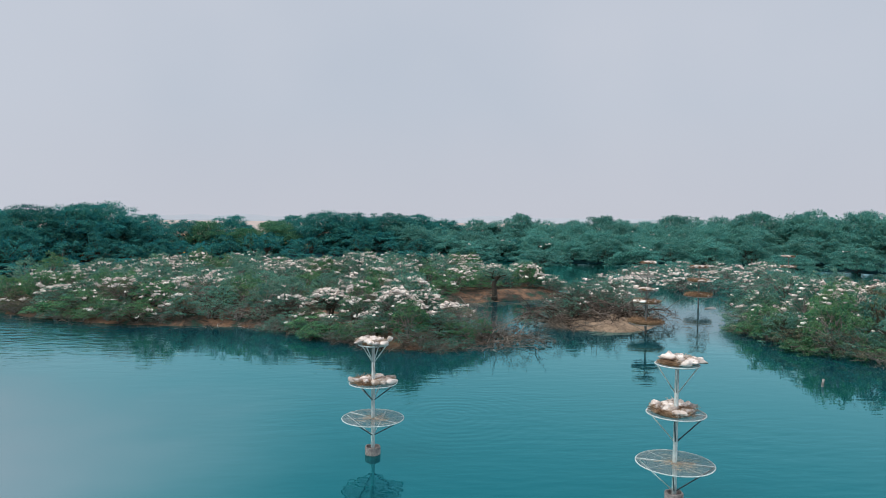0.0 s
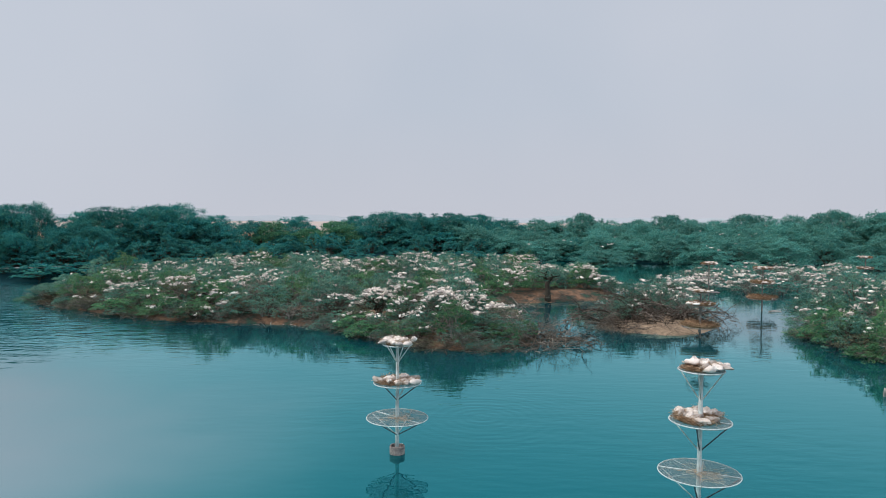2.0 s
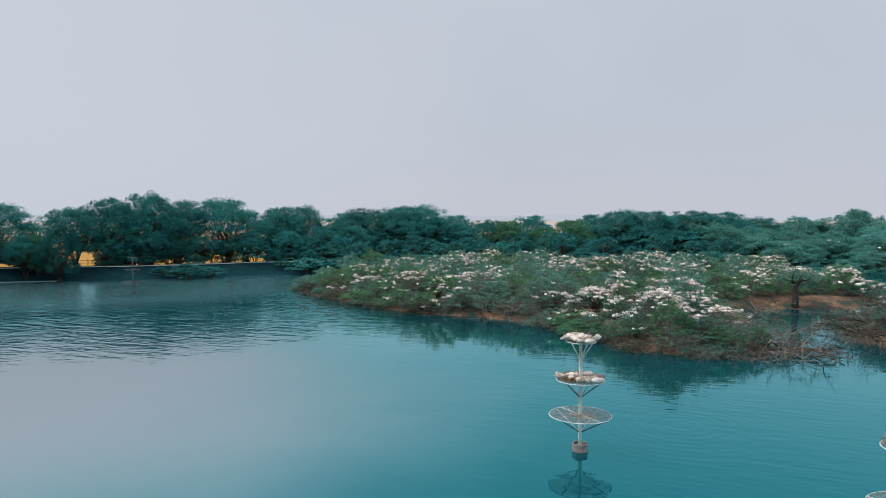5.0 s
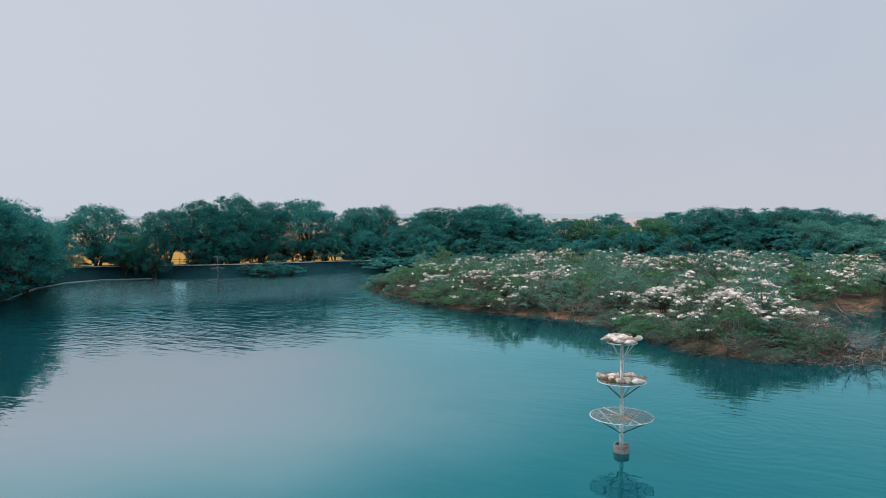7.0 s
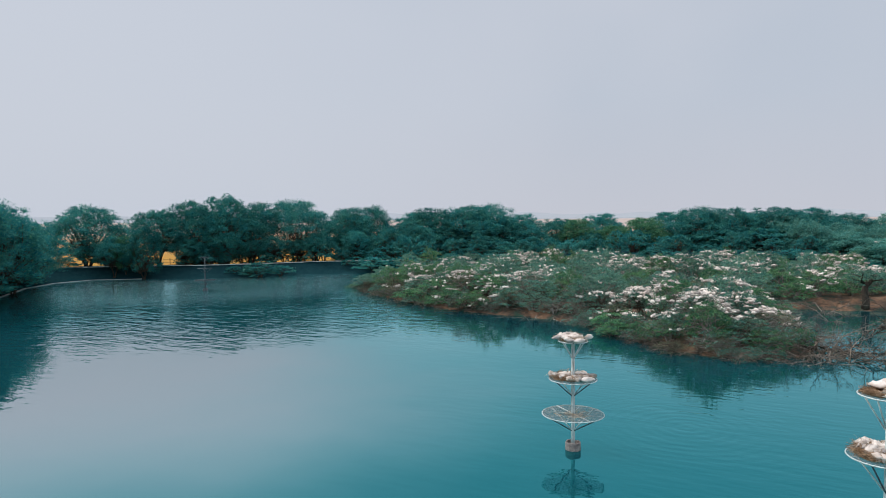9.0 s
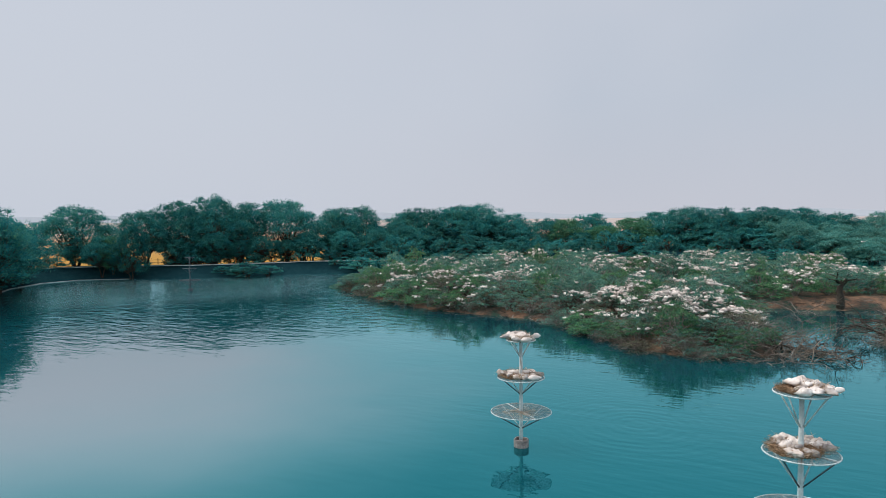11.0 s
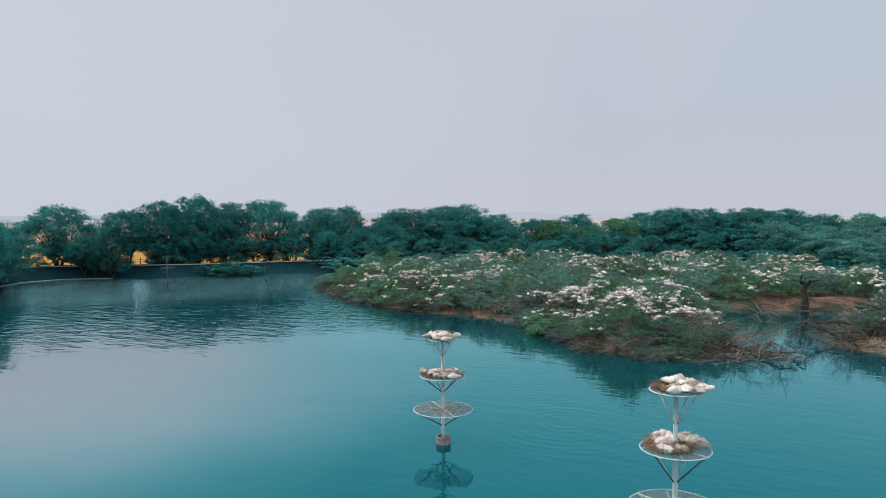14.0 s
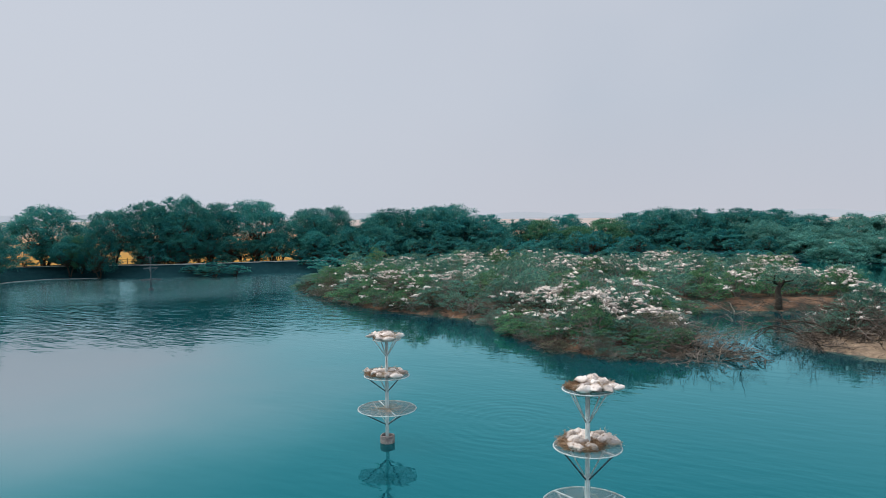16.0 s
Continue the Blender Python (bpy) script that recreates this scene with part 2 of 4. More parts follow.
    l.new(b.outputs[0], mx.inputs[1])
    l.new(gl.outputs[0], mx.inputs[2])
    l.new(mx.outputs[0], n["Material Output"].inputs["Surface"])
    return m


def ground_mat():
    m, n, l, b = material("field_and_bank", 1.0, 0.0)
    geo = n.new("ShaderNodeNewGeometry")
    sep = n.new("ShaderNodeSeparateXYZ")
    l.new(geo.outputs["Position"], sep.inputs[0])
    n1 = noise_tex(n, l, 0.02, 4, 0.6, geo.outputs["Position"])
    n2 = noise_tex(n, l, 0.9, 5, 0.7, geo.outputs["Position"])
    crop = ramp(n, [(0.3, (0.39, 0.225, 0.06)), (0.55, (0.33, 0.185, 0.055)), (0.75, (0.42, 0.29, 0.13))])
    l.new(n1.outputs["Fac"], crop.inputs[0])
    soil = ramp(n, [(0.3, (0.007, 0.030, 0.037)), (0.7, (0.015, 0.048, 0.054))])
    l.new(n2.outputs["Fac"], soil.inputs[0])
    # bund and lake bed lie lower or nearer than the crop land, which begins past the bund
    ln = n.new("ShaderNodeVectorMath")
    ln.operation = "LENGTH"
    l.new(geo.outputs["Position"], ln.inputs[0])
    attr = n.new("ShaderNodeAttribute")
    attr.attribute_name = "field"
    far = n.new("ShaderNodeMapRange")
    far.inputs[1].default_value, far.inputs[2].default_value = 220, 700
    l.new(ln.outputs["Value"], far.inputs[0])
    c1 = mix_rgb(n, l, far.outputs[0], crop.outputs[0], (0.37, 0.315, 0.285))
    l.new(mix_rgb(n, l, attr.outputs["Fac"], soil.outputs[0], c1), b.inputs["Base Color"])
    bump(n, l, b, n2.outputs["Fac"], 0.4, 0.2)
    return m


def soil_mat():
    m, n, l, b = material("island_soil", 0.95, 0.1)
    geo = n.new("ShaderNodeNewGeometry")
    n1 = noise_tex(n, l, 0.35, 5, 0.65, geo.outputs["Position"])
    n2 = noise_tex(n, l, 3.0, 5, 0.7, geo.outputs["Position"])
    r1 = ramp(n, [(0.40, (0.033, 0.070, 0.050)), (0.48, (0.080, 0.064, 0.050)), (0.60, (0.20, 0.116, 0.072)), (0.8, (0.31, 0.215, 0.155))])
    l.new(n1.outputs["Fac"], r1.inputs[0])
    r2 = ramp(n, [(0.3, (0.55, 0.55, 0.55)), (0.7, (1.15, 1.15, 1.15))])
    l.new(n2.outputs["Fac"], r2.inputs[0])
    l.new(mix_rgb(n, l, 1.0, r1.outputs[0], r2.outputs[0], "MULTIPLY"), b.inputs["Base Color"])
    bump(n, l, b, n2.outputs["Fac"], 0.6, 0.15)
    return m


def mottled(name, a, c, scale, rough=0.7, metal=0.0, dirt=None):
    m, n, l, b = material(name, rough, 0.35, metal)
    geo = n.new("ShaderNodeNewGeometry")
    n1 = noise_tex(n, l, scale, 5, 0.65, geo.outputs["Position"])
    r = ramp(n, [(0.35, a), (0.65, c)])
    l.new(n1.outputs["Fac"], r.inputs[0])
    out = r.outputs[0]
    if dirt:
        mp = n.new("ShaderNodeMapping")
        mp.inputs["Scale"].default_value = (9, 9, 0.8)
        l.new(geo.outputs["Position"], mp.inputs["Vector"])
        n2 = noise_tex(n, l, 1.0, 4, 0.6, mp.outputs[0])
        rr = ramp(n, [(0.57, (0, 0, 0)), (0.72, (1, 1, 1))])
        l.new(n2.outputs["Fac"], rr.inputs[0])
        out = mix_rgb(n, l, rr.outputs[0], out, dirt)
    l.new(out, b.inputs["Base Color"])
    bump(n, l, b, n1.outputs["Fac"], 0.3, 0.01)
    return m


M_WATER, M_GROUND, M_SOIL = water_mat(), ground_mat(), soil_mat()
M_STEEL = mottled("painted_steel_pale", (0.35, 0.41, 0.405), (0.57, 0.62, 0.60), 6.0, 0.55, 0.0, (0.20, 0.15, 0.11))
M_STEEL_SHADED = mottled("steel_shaded", (0.025, 0.045, 0.055), (0.08, 0.105, 0.115), 6.0, 0.6)
M_STEEL_BROWN = mottled("rusted_steel_brown", (0.13, 0.115, 0.105), (0.29, 0.25, 0.22), 6.0, 0.75)
M_WIRE = mottled("wire_mesh", (0.20, 0.185, 0.175), (0.38, 0.34, 0.31), 8.0, 0.6)
M_CONCRETE = mottled("concrete_pipe", (0.13, 0.112, 0.105), (0.30, 0.26, 0.24), 5.0, 0.9, 0.0, (0.10, 0.08, 0.07))
M_PARAPET = mottled("parapet_whitewash", (0.50, 0.50, 0.48), (0.72, 0.72, 0.70), 1.5, 0.85)
M_KERB = mottled("shore_stone", (0.22, 0.25, 0.25), (0.42, 0.44, 0.43), 1.5, 0.9)
M_FENCE = mottled("fence_wood", (0.08, 0.06, 0.045), (0.18, 0.14, 0.1), 4.0, 0.9)

# ---- helpers for meshes ----
rng = np.random.default_rng(7)


class Soup:
    """Collects vertices and faces of one mesh."""
    def __init__(self):
        self.v, self.f, self.k = [], [], 0

    def add(self, verts, faces):
        self.v.append(np.asarray(verts, float))
        self.f.extend([tuple(i + self.k for i in q) for q in faces])
        self.k += len(verts)

    def tube(self, pts, radii, sides=6, caps=True):
        pts = [Vector(p) for p in pts]
        ring = []
        for i, p in enumerate(pts):
            d = (pts[min(i + 1, len(pts) - 1)] - pts[max(i - 1, 0)])
            d = d.normalized() if d.length > 1e-9 else Vector((0, 0, 1))
            u = d.orthogonal().normalized()
            w = d.cross(u)
            for s in range(sides):
                a = 2 * math.pi * s / sides
                ring.append(p + (u * math.cos(a) + w * math.sin(a)) * radii[i])
        fs = []
        for i in range(len(pts) - 1):
            for s in range(sides):
                s2 = (s + 1) % sides
                fs.append((i * sides + s, i * sides + s2, (i + 1) * sides + s2, (i + 1) * sides + s))
        if caps:
            fs.append(tuple(range(sides))[::-1])
            fs.append(tuple((len(pts) - 1) * sides + s for s in range(sides)))
        self.add([tuple(p) for p in ring], fs)

    def loop(self, radius, z, r, n=48, sides=8):
        """A closed round bar."""
        vs, fs = [], []
        for i in range(n):
            a = 2 * math.pi * i / n
            for s in range(sides):
                b = 2 * math.pi * s / sides
                q = radius + r * math.cos(b)
                vs.append((q * math.cos(a), q * math.sin(a), z + r * math.sin(b)))
        for i in range(n):
            for s in range(sides):
                i2, s2 = (i + 1) % n, (s + 1) % sides
                fs.append((i * sides + s, i2 * sides + s, i2 * sides + s2, i * sides + s2))
        self.add(vs, fs)

    def box(self, c, half, rz=0.0):
        vs = []
        for x in (-1, 1):
            for y in (-1, 1):
                for z in (-1, 1):
                    px, py = x * half[0], y * half[1]
                    vs.append((c[0] + px * math.cos(rz) - py * math.sin(rz), c[1] + px * math.sin(rz) + py * math.cos(rz), c[2] + z * half[2]))
        self.add(vs, [(0, 1, 3, 2), (4, 6, 7, 5), (0, 4, 5, 1), (2, 3, 7, 6), (0, 2, 6, 4), (1, 5, 7, 3)])

    def leaves(self, centre, direction, length, width, level=0.0):
        """Many narrow pointed sprigs at once; all arguments are arrays. level: how flat they lie, 0 to 1."""
        n = len(centre)
        side = np.cross(direction, rng.normal(size=(n, 3)) * (1 - level) + (0, 0, 2.2 * level))
        side /= np.linalg.norm(side, axis=1)[:, None] + 1e-9
        L, W = length[:, None], width[:, None]
        root = centre - direction * L * 0.5
        vs = np.stack([root + side * W * 0.5, root - side * W * 0.5, centre + direction * L * 0.5], 1).reshape(-1, 3)
        self.v.append(vs)
        k = self.k
        self.f.extend([(k + 3 * i, k + 3 * i + 1, k + 3 * i + 2) for i in range(n)])
        self.k += 3 * n

    def mesh(self, name, mat, smooth=False):
        me = bpy.data.meshes.new(name)
        me.from_pydata(np.concatenate(self.v).tolist(), [], self.f)
        me.materials.append(mat)
        if smooth:
            me.polygons.foreach_set("use_smooth", [True] * len(me.polygons))
        me.update()
        return me


def part(name, me, parent, label=""):
    ob = new(name, me)
    ob.parent = parent
    return tagged(ob, label) if label else ob


def hull(name, x, y, z, rz=0.0, s=1.0):
    e = new(name)
    e.empty_display_size = 0.2
    e.matrix_basis = pose(x, y, z, 0, 0, rz) @ Matrix.Diagonal((s, s, s, 1))
    return e


def inside(poly, x, y):
    """Signed distance in plan: positive within the outline."""
    best, odd, n = 1e9, False, len(poly)
    for i in range(n):
        (ax, ay), (bx, by) = poly[i], poly[(i + 1) % n]
        if (ay > y) != (by > y) and x < (bx - ax) * (y - ay) / (by - ay) + ax:
            odd = not odd
        dx, dy = bx - ax, by - ay
        u = max(0, min(1, ((x - ax) * dx + (y - ay) * dy) / (dx * dx + dy * dy)))
        best = min(best, math.hypot(x - ax - u * dx, y - ay - u * dy))
    return best if odd else -best


# ---- ground and water ----
SHORE = [(-60, -75), (-88, 0), (-95, 40), (-101, 57), (-108, 62), (-119, 73), (-124, 82), (-123, 90), (-115, 96), (-104, 101),
         (-96, 109), (-85, 122), (-72, 131), (-60, 148), (-42, 167), (-15, 186), (14, 198), (32, 207), (46, 190), (68, 186), (90, 176),
         (107, 164), (140, 140), (165, 90), (170, 0), (110, -75)]


def ground_height(x, y):
    d = -inside(SHORE, x, y)        # metres from the water's edge, outward
    if d < 0:
        return max(-2.5, d * 0.5), 0.0
    flooded = 1.0 if x > 20 and y > 120 else 0.0
    crest = (1 - flooded) * 2.5
    if d < 4:
        z = 0.02 + d / 4 * crest
    elif d < 8:
        z = crest
    else:
        z = max(0.9 if not flooded else 0.4, crest - (d - 8) * 0.3)
    start = 11 if x < -72 and y < 150 else 22 if x < -50 else 75
    return z + 0.12 * noise.noise((x * 0.3, y * 0.3, 0)), min(1.0, max(0.0, (d - start) / 6))


def build_ground():
    cx, cy = 10, 60
    rad = [0] + [20 * i for i in range(1, 4)] + [60 + 2.0 * i for i in range(1, 86)] + [240, 260, 290, 330, 400, 520, 700, 1000, 1500, 2300, 3400, 4700]
    na = 220
    vs, fl = [], []
    for r in rad:
        for i in range(na):
            a = 2 * math.pi * i / na
            x, y = cx + r * math.cos(a), cy + r * math.sin(a)
            z, f = ground_height(x, y)
            vs.append((x, y, z))
            fl.append(f)
    fs = []
    for j in range(len(rad) - 1):
        for i in range(na):
            i2 = (i + 1) % na
            fs.append((j * na + i, (j + 1) * na + i, (j + 1) * na + i2, j * na + i2))
    me = bpy.data.meshes.new("ground")
    me.from_pydata(vs, [], fs)
    at = me.attributes.new("field", "FLOAT", "POINT")
    at.data.foreach_set("value", fl)
    me.materials.append(M_GROUND)
    me.polygons.foreach_set("use_smooth", [True] * len(me.polygons))
    tagged(new("ground", me), "lake bed, earth bund coloured dark for shade, and yellow ripe crop land", "ground", "", "structure")


def build_water():
    s = Soup()
    ring = [(10 + 235 * math.cos(a), 60 + 235 * math.sin(a), 0) for a in np.linspace(0, 2 * math.pi, 64, endpoint=False)]
    s.add(ring, [tuple(range(64))])
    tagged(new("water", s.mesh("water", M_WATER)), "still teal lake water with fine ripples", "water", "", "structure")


build_ground()
build_water()

# ---- islands ----
MAIN = [(-62, 98), (-54, 90), (-46, 84.5), (-37, 79.3), (-29.5, 77), (-20, 75.6), (-15, 73.6), (-10.3, 68.7), (-6.5, 64.6), (-3, 61.4), (1, 60),
        (5, 61.8), (8.5, 63.5), (9, 68), (7, 72), (5.5, 79), (5.5, 90), (7, 96), (14, 97.5), (23, 101), (29, 103), (30, 112), (26, 124), (18, 136), (6, 140), (-10, 142),
        (-28, 137), (-44, 128), (-56, 114)]
ISLET = [(18, 74.5), (19, 71.5), (21.5, 70), (24.5, 69), (28, 70.5), (31, 74), (32, 80), (29, 85), (23, 85), (19, 80)]
RIGHT = [(39.5, 71), (37, 66), (37.5, 62), (37.5, 58.5), (38.5, 55), (43, 51), (50, 46.5), (58, 41), (66, 44), (70, 56), (70, 74), (64, 84), (52, 87), (42, 78)]
MIDDLE = [(42, 112), (50, 113), (60, 110), (72, 108), (84, 118), (88, 134), (78, 144), (62, 144), (52, 138), (45, 125)]
ISLANDS = (MAIN, ISLET, RIGHT, MIDDLE)


def island_height(poly, top, x, y):
    d = inside(poly, x, y)
    if d < 0:
        return -0.6 + max(-1, d) * 0.4
    return min(top, -0.05 + d * 0.33) + 0.22 * noise.noise((x * 0.5, y * 0.5, 2)) * min(1, d)


def build_island(poly, top, label, mat=None):
    xs, ys = [p[0] for p in poly], [p[1] for p in poly]
    step = 0.9
    nx, ny = int((max(xs) - min(xs) + 6) / step), int((max(ys) - min(ys) + 6) / step)
    vs = [(min(xs) - 3 + i * step, min(ys) - 3 + j * step) for j in range(ny) for i in range(nx)]
    zs = [island_height(poly, top, x, y) for x, y in vs]
    fs = []
    for j in range(ny - 1):
        for i in range(nx - 1):
            q = (j * nx + i, j * nx + i + 1, (j + 1) * nx + i + 1, (j + 1) * nx + i)
            if max(zs[k] for k in q) > -0.7:
                fs.append(q)
    used = sorted({k for q in fs for k in q})
    idx = {k: i for i, k in enumerate(used)}
    me = bpy.data.meshes.new("island")
    me.from_pydata([(*vs[k], zs[k]) for k in used], [], [tuple(idx[k] for k in q) for q in fs])
    me.materials.append(mat or M_SOIL)
    me.polygons.foreach_set("use_smooth", [True] * len(me.polygons))
    tagged(new("island", me), label, "island", "islands", "structure")


build_island(MAIN, 1.2, "low island of red-brown soil and grass in the lake")
build_island(ISLET, 0.7, "small bare mud islet with dry brush in the lake", M_MUD)
build_island(RIGHT, -0.12, "low island of brown soil under green thorn bushes")
build_island(MIDDLE, -0.2, "flat wooded island beyond the nesting towers")

# ---- trees ----
def limb(s, p0, p1, r0, r1, sides, bend=0.12):
    p0, p1 = Vector(p0), Vector(p1)
    d = (p1 - p0).length
    mid1, mid2 = p0.lerp(p1, 0.35), p0.lerp(p1, 0.7)
    o1 = Vector(rng.normal(size=3)) * d * bend
    if sides == 3:
        s.tube([p0, p0.lerp(p1, 0.5) + o1, p1], [r0, (r0 + r1) / 2, r1], 3, False)
        return
    o2 = Vector(rng.normal(size=3)) * d * bend * 0.8
    s.tube([p0, mid1 + o1, mid2 + o2, p1], [r0, r0 * 0.75 + r1 * 0.25, r0 * 0.4 + r1 * 0.6, r1], sides, False)


def unit(a):
    return a / (np.linalg.norm(a, axis=1)[:, None] + 1e-9)


def crown_leaves(s, clumps, count, length, flat, wide=0.42):
    """Feathery sprigs in and on rounded tufts, over a few coarse sprays inside. clumps: rows of x, y, z, radius."""
    c = np.array(clumps)
    w = c[:, 3] ** 2
    for share, lo, hi, ln, wd in ((0.94, 0.3, 1.5, 1.0, wide), (0.06, 0.0, 0.9, 1.9, 0.6)):
        n = int(count * share)
        p = c[rng.choice(len(c), n, p=w / w.sum())]
        d = unit(rng.normal(size=(n, 3)))
        d[:, 2] = np.where(rng.random(n) < 0.45, np.abs(d[:, 2]), d[:, 2])
        rad = p[:, 3] * (lo + (hi - lo) * rng.random(n) ** 0.6)
        at = p[:, :3] + d * (1, 1, flat) * rad[:, None]
        out = unit(d * (1, 1, 0.6) + rng.normal(size=(n, 3)) * 0.6 + (0, 0, 0.4))
        k = length * ln * (0.6 + 0.8 * rng.random(n))
        s.leaves(at, out, k, k * wd * (0.75 + 0.5 * rng.random(n)), 0.25)


def tall_tree_meshes(R, H, base, count, length, leaf, flat=0.8, n=190, skirt=80, tuft=0.05):
    """A broad-crowned bank tree of feathery tufts: crown radius R, height H, crown base."""
    clumps = []
    lobes = [1 + 0.22 * rng.normal() for _ in range(9)]
    for i in range(n):
        a, q = 2.4 * i + rng.normal() * 0.3, math.sqrt((i + 0.5) / n)
        lobe = lobes[int(a / 6.283 * 9) % 9]
        rr = R * q * (0.78 + 0.2 * rng.random()) * (1 + 0.35 * (lobe - 1))
        hi = base + (H - base) * (0.90 - 0.48 * q * q + 0.09 * rng.normal() + 0.25 * (lobe - 1) * q)
        clumps.append((rr * math.cos(a), rr * math.sin(a), min(hi, H * 0.97), R * (tuft + 0.11 * rng.random())))
    for i in range(skirt):
        a, q = 2.4 * i + rng.normal() * 0.4, 0.35 + 0.65 * rng.random()
        clumps.append((R * q * math.cos(a), R * q * math.sin(a), base + (H - base) * (0.02 + 0.46 * rng.random()), R * (tuft + 0.02 + 0.09 * rng.random())))
    t = Soup()
    stems = 4
    for k in range(stems):
        a = 2 * math.pi * k / stems + rng.random()
        fork = Vector((0.20 * R * math.cos(a), 0.20 * R * math.sin(a), base * (0.7 + 0.4 * rng.random())))
        t.tube([(0.16 * math.cos(a), 0.16 * math.sin(a), -0.6), fork * 0.45 + Vector((0, 0, 0.1)), fork], [0.24, 0.18, 0.14], 6, False)
        for cx, cy, cz, cr in clumps[k::stems * 2]:
            limb(t, fork, (cx, cy, cz - cr * 0.2), 0.09, 0.02, 3, 0.07)
    s = Soup()
    crown_leaves(s, clumps, count, length, flat)
    # wispy ends that stand out of the crown
    m = count // 14
    pick = np.array(clumps)[rng.integers(0, n, m)]
    d = unit(rng.normal(size=(m, 3)) * (0.7, 0.7, 0.5) + (0, 0, 0.9))
    s.leaves(pick[:, :3] + d * (1, 1, flat) * pick[:, 3:] * 1.15, d, length * 1.7 * (0.7 + 0.7 * rng.random(m)), length * (0.24 + 0.12 * rng.random(m)))
    return t.mesh("trunk", M_BARK, True), s.mesh("crown", leaf)


def thorn_meshes(R, H, tufts, per, leaf, twiggy, length=0.26, wood=None, low=0.3):
    """A many-stemmed thorn bush: flat feathery pads in tiers over crooked open stems."""
    lobes = [1 + 0.18 * rng.normal() for _ in range(7)]
    pads = []
    for i in range(tufts):
        a, q = 2.4 * i + rng.normal() * 0.35, math.sqrt((i + 0.5) / tufts)
        lobe = lobes[int(a / 6.283 * 7) % 7]
        rr = R * q * (0.88 + 0.2 * rng.random()) * lobe
        hi = H * (0.94 * math.sqrt(max(0.06, 1 - 0.90 * q ** 2.4)) + 0.08 * rng.normal())
        if rng.random() < low:
            hi *= 0.35 + 0.4 * rng.random()
        pads.append((rr * math.cos(a), rr * math.sin(a), max(0.25, hi), R * (0.12 + 0.13 * rng.random()), a, q))
    t = Soup()
    for k in range(7):
        a = 2 * math.pi * k / 7 + rng.random()
        fork = (0.2 * R * math.cos(a), 0.2 * R * math.sin(a), H * (0.2 + 0.15 * rng.random()))
        t.tube([(0.1 * math.cos(a), 0.1 * math.sin(a), -0.5), fork], [0.10, 0.07], 5, False)
        for cx, cy, cz, cr, _, _ in pads[k::14]:
            limb(t, fork, (cx, cy, cz), 0.055, 0.012, 3, 0.16)
    for k in range(twiggy):
        a, q = rng.random() * 6.283, 0.25 + 0.75 * rng.random()
        z = H * math.sqrt(max(0.05, 1 - q * q)) * (0.55 + 0.5 * rng.random())
        p = Vector((R * q * math.cos(a), R * q * math.sin(a), z))
        e = p + Vector((math.cos(a), math.sin(a), 0.45 - 0.55 * q)) * (0.4 + 0.75 * rng.random()) + Vector(rng.normal(size=3)) * 0.28
        limb(t, p * 0.75, e, 0.032, 0.010, 3, 0.14)
        limb(t, p.lerp(e, rng.random()), e + Vector(rng.normal(size=3)) * 0.35, 0.018, 0.008, 3, 0.1)
    s = Soup()
    for cx, cy, cz, cr, a, q in pads:
        n = int(per * (0.6 + 0.8 * rng.random()))
        b, u = rng.random(n) * 6.283, cr * 1.15 * np.sqrt(rng.random(n))
        c = np.stack([cx + u * np.cos(b), cy + u * np.sin(b), cz + cr * (0.16 * rng.normal(size=n) - 0.35 * (u / cr) ** 2)], 1)
        c[:, 2] = np.maximum(c[:, 2], 0.05)
        d = unit(np.stack([np.cos(b), np.sin(b), -0.15 - 0.3 * u / cr], 1) + rng.normal(size=(n, 3)) * (0.55, 0.55, 0.38))
        ln = length * (0.6 + 0.8 * rng.random(n))
        s.leaves(c, d, ln, ln * (0.30 + 0.2 * rng.random(n)), 0.35)
    return t.mesh("stem", wood or M_TWIG, True), s.mesh("crown", leaf)


def bare_mesh(R, H, limbs, mat, kids=5, twigs=4, thick=0.10, rise=0.9):
    """Leafless thorn wood: crooked limbs that rise, arch over and droop, forking twice."""
    t = Soup()

    def bough(p, d, length, r, depth):
        steps = (5, 3, 2)[depth]
        pts = [p]
        for k in range(steps):
            d = (d + Vector(rng.normal(size=3)) * (0.22, 0.3, 0.35)[depth] - Vector((0, 0, (0.26, 0.12, 0.05)[depth]))).normalized()
            p = p + d * length / steps
            pts.append(p)
        t.tube(pts, [r * (1 - 0.8 * k / steps) for k in range(steps + 1)], (5, 3, 3)[depth], False)
        if depth < 2:
            for _ in range((kids, twigs)[depth]):
                u = steps * (0.25 + 0.75 * rng.random())
                k = min(int(u), steps - 1)
                q = pts[k].lerp(pts[k + 1], u - k)
                side = (d + Vector(rng.normal(size=3)) * 0.75 + Vector((0, 0, 0.25))).normalized()
                bough(q, side, length * (0.3 + 0.3 * rng.random()), r * 0.42, depth + 1)

    for k in range(limbs):
        a = 6.283 * k / limbs + rng.normal() * 0.35
        d = Vector((math.cos(a), math.sin(a), rise * (0.7 + 0.6 * rng.random()))).normalized()
        bough(Vector((0.15 * math.cos(a), 0.15 * math.sin(a), -0.35)), d, math.hypot(R, H) * (0.75 + 0.45 * rng.random()), thick, 0)
    return t.mesh("branch", mat, True)


def plant(name, meshes, x, y, z, rz, s, label, category, group, parts=("trunk", "crown"), sz=1.0):
    e = hull(name, x, y, z, rz, s)
    e.scale = (s, s, s * sz)
    for nm, me in zip(parts, meshes):
        part(nm, me, e)
    return tagged(e, label, category, group)


